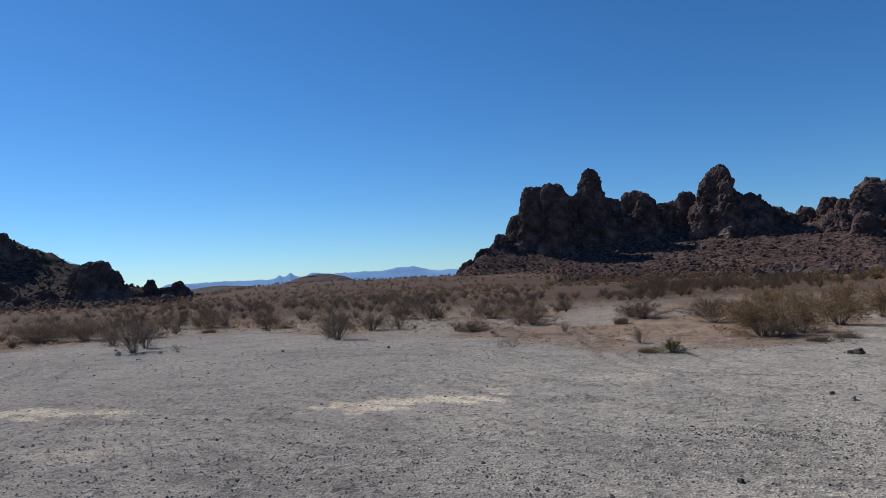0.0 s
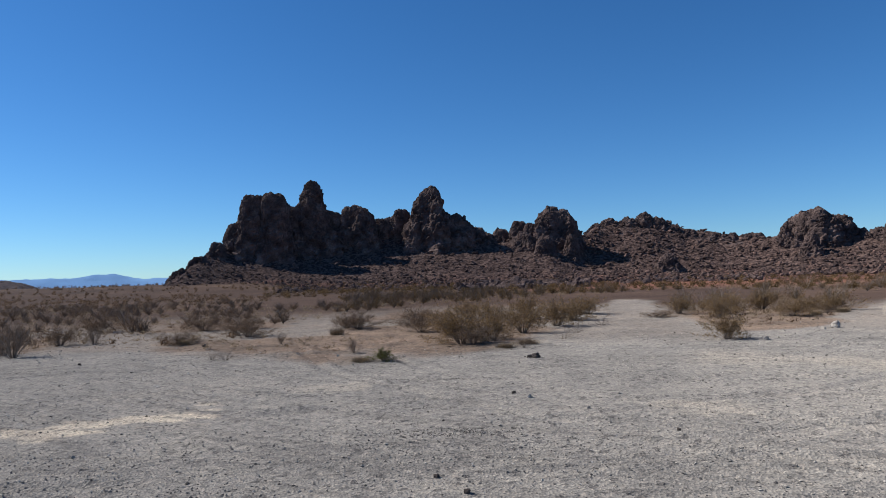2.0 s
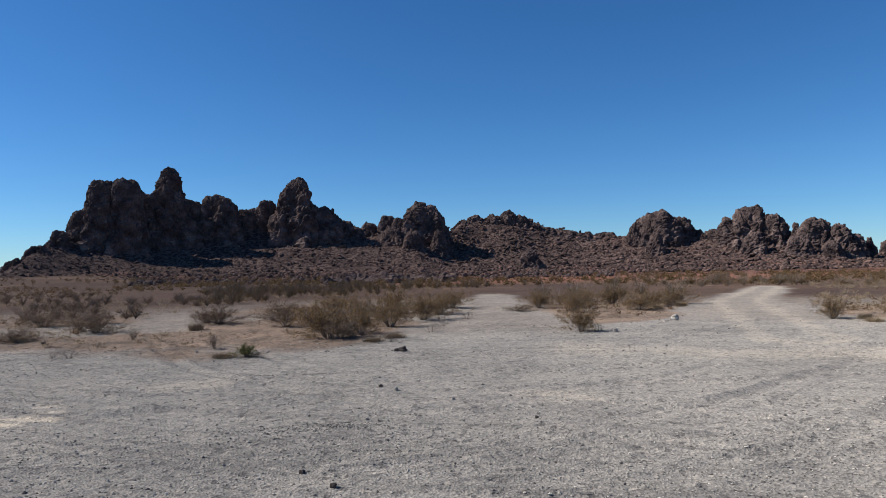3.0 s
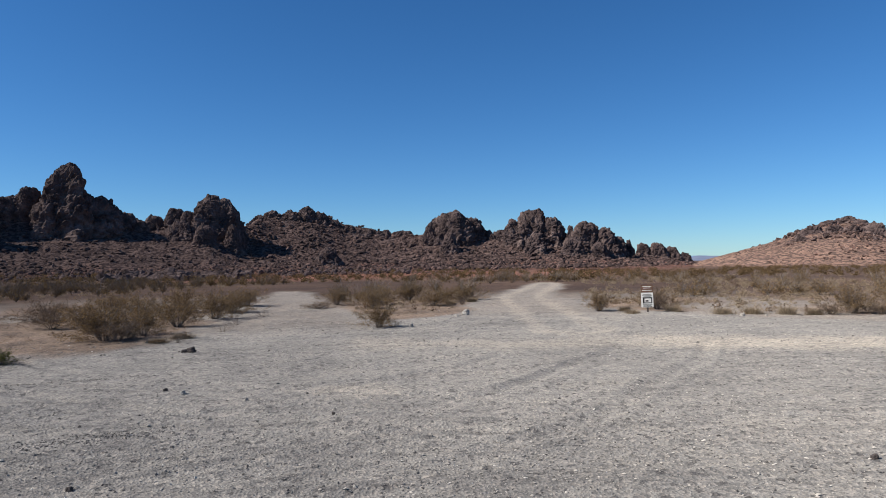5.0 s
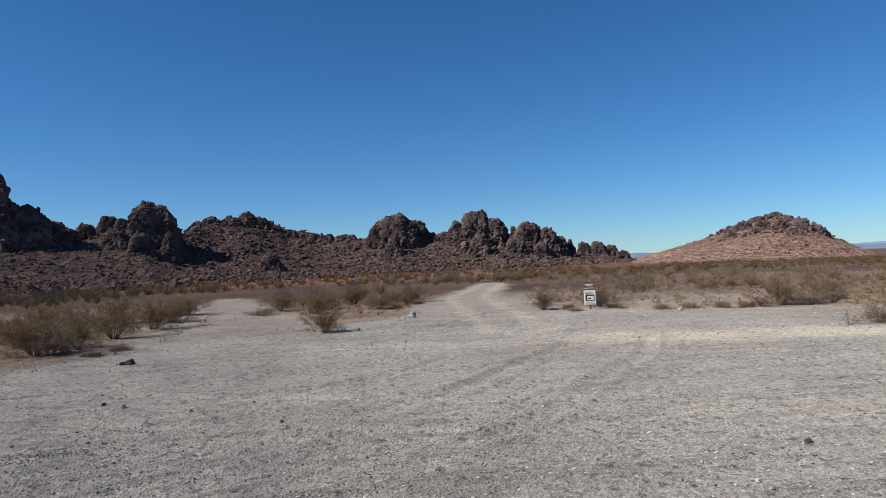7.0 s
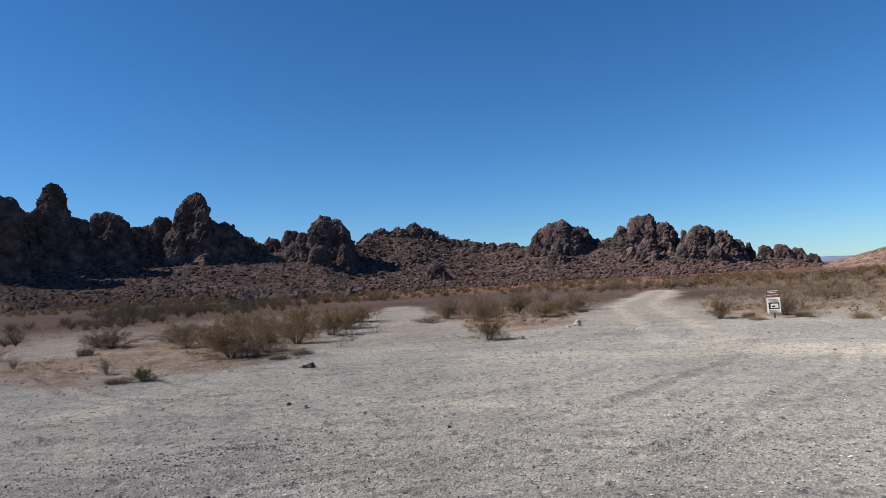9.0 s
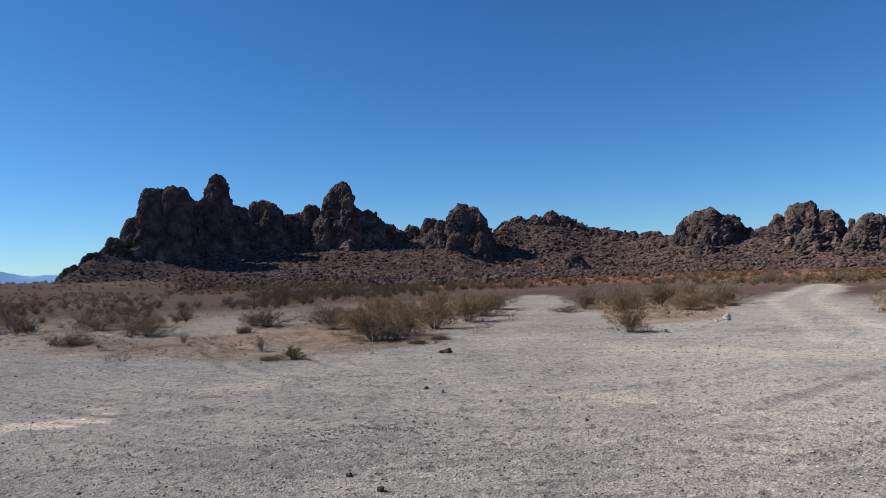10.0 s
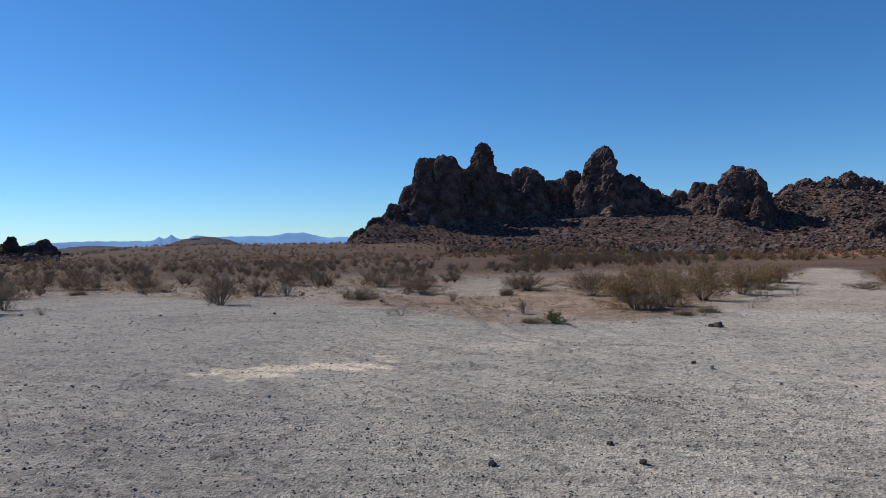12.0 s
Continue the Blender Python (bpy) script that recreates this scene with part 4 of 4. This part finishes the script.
def far_shrubs(name, label, n, az0, az1, r0, r1, seed, hmin, hmax, wide, leaves, stems, lsize, mat, stem_mat):
    x, y, z, r, g = open_desert(n, az0, az1, r0, r1, seed)
    m = len(x)
    h = g.uniform(hmin, hmax, m)
    w = h * wide * g.uniform(0.8, 1.2, m)
    base = np.stack([x, y, z], 1)
    thing = tagged(new(name), label, "shrubs", kind="stuff")
    i = np.repeat(np.arange(m), leaves)
    u = g.normal(size=(len(i), 3))
    u /= np.linalg.norm(u, axis=1)[:, None]
    rad = g.random(len(i)) ** 0.45
    # uneven crown: a few lobes per shrub
    lobe = 0.75 + 0.35 * np.sin(np.arctan2(u[:, 1], u[:, 0]) * 3 + i * 1.7) * np.cos(i * 0.9 + u[:, 2] * 3)
    q = u * (rad * lobe)[:, None]
    p = base[i] + np.stack([q[:, 0] * w[i] * (0.55 + 0.45 * np.abs(q[:, 2])), q[:, 1] * w[i] * (0.55 + 0.45 * np.abs(q[:, 2])), (0.12 + 0.88 * np.abs(q[:, 2])) * h[i]], 1)
    v, f = leaf_quads(p, lsize * h[i] ** 0.3 * g.uniform(0.6, 1.4, len(i)), g)
    tagged(part("foliage", mesh_np(name + "_foliage", v, f), mat, thing), kind="stuff")
    if stems:
        i = np.repeat(np.arange(m), stems)
        a, t = g.uniform(0, 6.28, len(i)), g.uniform(0.3, 1.0, len(i))
        tip = np.stack([np.cos(a) * w[i] * 0.75 * t, np.sin(a) * w[i] * 0.75 * t, h[i] * g.uniform(0.55, 1.0, len(i))], 1)
        path = base[i][:, None, :] + np.stack([tip * 0.0, tip * np.array([0.45, 0.45, 0.55]), tip], 1)
        v, f = tubes(path, np.array([1, 0.8, 0.5])[None] * np.full((len(i), 1), 0.009))
        tagged(part("branchwork", mesh_np(name + "_stems", v, f), stem_mat, thing), kind="stuff")


far_shrubs("far_creosote_scrub", "olive creosote scrub over the plain", 330, 14, -34, 26, 62, 401, 0.6, 1.1, 1.0, 420, 24, 0.03, LEAF_FAR, STEM)
far_shrubs("far_green_scrub", "dark olive creosote scrub with clearings", 85, -34, -70, 27, 62, 407, 0.6, 1.05, 1.0, 520, 24, 0.03, LEAF, STEM)
far_shrubs("straw_brush", "pale straw brush in the clearings", 800, -30, -72, 19, 60, 408, 0.15, 0.45, 1.2, 150, 0, 0.03, STRAW, STEM)
far_shrubs("far_brown_scrub", "brown dry scrub over the plain", 400, 66, 4, 24, 62, 402, 0.3, 0.75, 1.15, 360, 24, 0.03, LEAF_DRY, STEM)
far_shrubs("distant_scrub", "small olive brown shrubs in the distance", 1500, 20, -72, 55, 130, 403, 0.5, 1.0, 1.0, 90, 0, 0.075, LEAF_FAR, STEM)
far_shrubs("distant_brown_scrub", "small brown shrubs in the distance", 1700, 68, 8, 55, 190, 404, 0.4, 0.85, 1.0, 80, 0, 0.07, LEAF_DRY, STEM)
far_shrubs("low_dry_brush", "low tan brush between the shrubs", 2900, 66, -70, 15, 75, 405, 0.12, 0.4, 1.3, 60, 0, 0.035, STRAW, STEM)
far_shrubs("low_brown_brush", "low brown brush between the shrubs", 2600, 66, -70, 20, 110, 406, 0.15, 0.45, 1.2, 60, 0, 0.045, LEAF_DRY, STEM)
far_shrubs("twig_litter", "dry twigs and leaf litter on tan soil", 2200, 62, -26, 13.5, 32, 409, 0.04, 0.15, 2.2, 44, 0, 0.02, LEAF_DRY, STEM)

# ---- stones ----
def stone(seed, mat, name="stone", label="dark stone lying on the gravel", w=1.0, d=0.8, h=0.5):
    ob = part(name, rock_mesh(name, seed, w * 0.5, d * 0.5, h, taper=0.1, block=0.75, nu=30, nv=18, square=0.4, sunk=0.1, amp=0.45, flare=0.0), mat)
    return tagged(ob, label, "stone", group=name + "s")


dark_stones = [stone(500 + i, STONE) for i in range(4)]
pale_stones = [stone(510 + i, STONE_PALE, "pale_stone", "pale stone lying on the gravel", h=0.62) for i in range(3)]
STONES = [("d", 0.6, 13.5, 0.3), ("d", 0.47, 13.5, 0.2), ("d", 1.72, 6.95, 0.075), ("d", -0.57, 5.45, 0.09), ("d", -1.32, 4.72, 0.11), ("d", 5.28, 3.58, 0.14), ("d", -0.3, 5.05, 0.10), ("d", 0.1, 9.3, 0.09),
          ("p", 8.75, 18.9, 0.52), ("p", 8.3, 18.6, 0.2), ("p", 0.3, 8.9, 0.1), ("p", 0.97, 8.08, 0.08), ("p", -15.3, 11.7, 0.2), ("p", -15.9, 11.4, 0.22), ("p", -14.9, 11.9, 0.16), ("p", -17.1, 12.2, 0.14),
          ("p", 15.1, 14.2, 0.2), ("p", 15.7, 13.9, 0.16), ("p", 14.0, 8.9, 0.14), ("p", 5.9, 16.0, 0.18), ("p", -0.2, 15.5, 0.14), ("p", -3.6, 14.3, 0.1), ("d", -9.0, 13.6, 0.12), ("d", -11.4, 12.6, 0.12), ("d", -7.9, 17.2, 0.2)]
cnt = {"d": 0, "p": 0}
for k, x, y, s in STONES:
    src = dark_stones if k == "d" else pale_stones
    m = pose(x, y, float(land(np.array([x]), np.array([y]))[0]), 0, 0, pg.uniform(0, 360)) @ Matrix.Scale(s * 0.66, 4)
    i = cnt[k]
    cnt[k] += 1
    if i < len(src):
        src[i].matrix_basis = m
    else:
        copy_thing(src[i % len(src)], m @ Matrix.Diagonal([1 / t for t in src[i % len(src)].scale] + [1]))


def pebbles(name, label, n, r0, r1, smin, smax, seed, power=4.0, az=70, clump=0.0):
    g = np.random.default_rng(seed)
    a, r = g.uniform(-az, az, n), r0 * (r1 / r0) ** g.random(n)
    x, y = polar(a, r)
    ok = (r < np.interp(a, EDGE_AZ, EDGE_R) + 4) & (fbm(flat3(x, y) * 0.6, 3, 87) > clump - 0.5 * g.random(n))
    x, y = x[ok], y[ok]
    s = smin + (smax - smin) * g.random(len(x)) ** power
    pos = np.stack([x, y, land(x, y) + 0.2 * s], 1)
    tagged(part(name, many_rocks(name, pos, s, "oct" if smax < 0.03 else "ico", 0.6, g), PEBBLE), label, "gravel", kind="stuff")


pebbles("gravel", "loose grey gravel scattered over the lot", 72000, 3.2, 21, 0.004, 0.017, 601, 3.0, clump=-0.05)
pebbles("loose_stones", "small loose stones scattered over the lot", 6500, 3.6, 28, 0.007, 0.027, 602, 4.0)
pebbles("soil_stones", "small grey and tan stones strewn over the soil", 5000, 13, 27, 0.008, 0.03, 604, 4.0, az=62)
dg = np.random.default_rng(603)
for cx, cy, sx, sy, n in ((-0.5, 7.0, 0.38, 0.1, 420), (-1.3, 10.9, 0.7, 0.1, 420), (1.2, 6.3, 0.7, 0.25, 150), (4.2, 5.2, 0.9, 0.4, 260), (-2.6, 5.0, 0.6, 0.2, 160)):
    x, y = dg.normal(cx, sx, n), dg.normal(cy, sy, n)
    s = dg.uniform(0.004, 0.011, n)
    tagged(part("dark_cinders", many_rocks("dark_cinders", np.stack([x, y, land(x, y) + 0.2 * s], 1), s, "ico", 0.6, dg), CINDER), "patch of dark cinders on the gravel", "gravel", kind="stuff")


# ---- the sign ----
def box(cx, cy, cz, sx, sy, sz, bevel=0.004):
    bm = bmesh.new()
    bmesh.ops.create_cube(bm, size=1)
    bmesh.ops.scale(bm, vec=(sx, sy, sz), verts=bm.verts)
    if bevel:
        bmesh.ops.bevel(bm, geom=bm.edges[:], offset=bevel, segments=2, affect="EDGES")
    bmesh.ops.translate(bm, vec=(cx, cy, cz), verts=bm.verts)
    return bm


WHITE = simple("weathered_white_sheet", [(0.35, (0.5, 0.49, 0.46)), (0.6, (0.68, 0.67, 0.64))], 9, 0.6)
BROWN = simple("faded_brown_sheet", [(0.3, (0.1, 0.06, 0.045)), (0.7, (0.17, 0.1, 0.075))], 9, 0.6)
BLACK = simple("black_paint", [(0.3, (0.015, 0.015, 0.017)), (0.7, (0.035, 0.035, 0.037))], 20, 0.5)
POST = simple("dark_steel_post", [(0.3, (0.06, 0.05, 0.045)), (0.7, (0.12, 0.1, 0.09))], 12, 0.6)
sign = tagged(new("trail_sign"), "weathered white and brown notice sign on short steel post", "sign")
part("post", box(0, 0.03, 0.42, 0.06, 0.03, 1.0), POST, sign, "dark steel post")
lower = part("white_panel", box(0, 0, 0.42, 0.40, 0.012, 0.50), WHITE, sign)
upper = part("brown_panel", box(0, 0.0, 0.81, 0.40, 0.012, 0.27), BROWN, sign, "faded brown panel with pale writing")
part("pictogram_box", box(0.005, -0.009, 0.41, 0.31, 0.005, 0.21, 0.002), BLACK, lower, "black framed pictogram")
part("pictogram_field", box(0.02, -0.0125, 0.405, 0.22, 0.004, 0.135, 0.001), WHITE, lower)
part("pictogram_shape", box(-0.01, -0.016, 0.39, 0.1, 0.004, 0.05, 0.001), BLACK, lower)
for i, (z, wdt) in enumerate(((0.61, 0.28), (0.57, 0.32), (0.535, 0.24), (0.265, 0.3), (0.23, 0.26), (0.195, 0.3))):
    part("text_bar", box(0, -0.008, z, wdt, 0.004, 0.014, 0), BLACK, lower, "line of dark writing")
for i, (z, wdt) in enumerate(((0.88, 0.3), (0.83, 0.22), (0.75, 0.32))):
    part("text_bar", box(0, -0.008, z, wdt, 0.004, 0.018, 0), WHITE, upper, "line of pale writing")
for z in (0.24, 0.6, 0.74, 0.92):
    bm = bmesh.new()
    bmesh.ops.create_cone(bm, segments=8, radius1=0.011, radius2=0.008, depth=0.012, cap_ends=True, matrix=pose(0, -0.011, z, 90))
    part("bolt", bm, POST, upper if z > 0.7 else lower)
sign.matrix_basis = pose(13.9, 16.72, 0.0, 0, -1.5, -42) @ Matrix.Scale(0.9, 4)
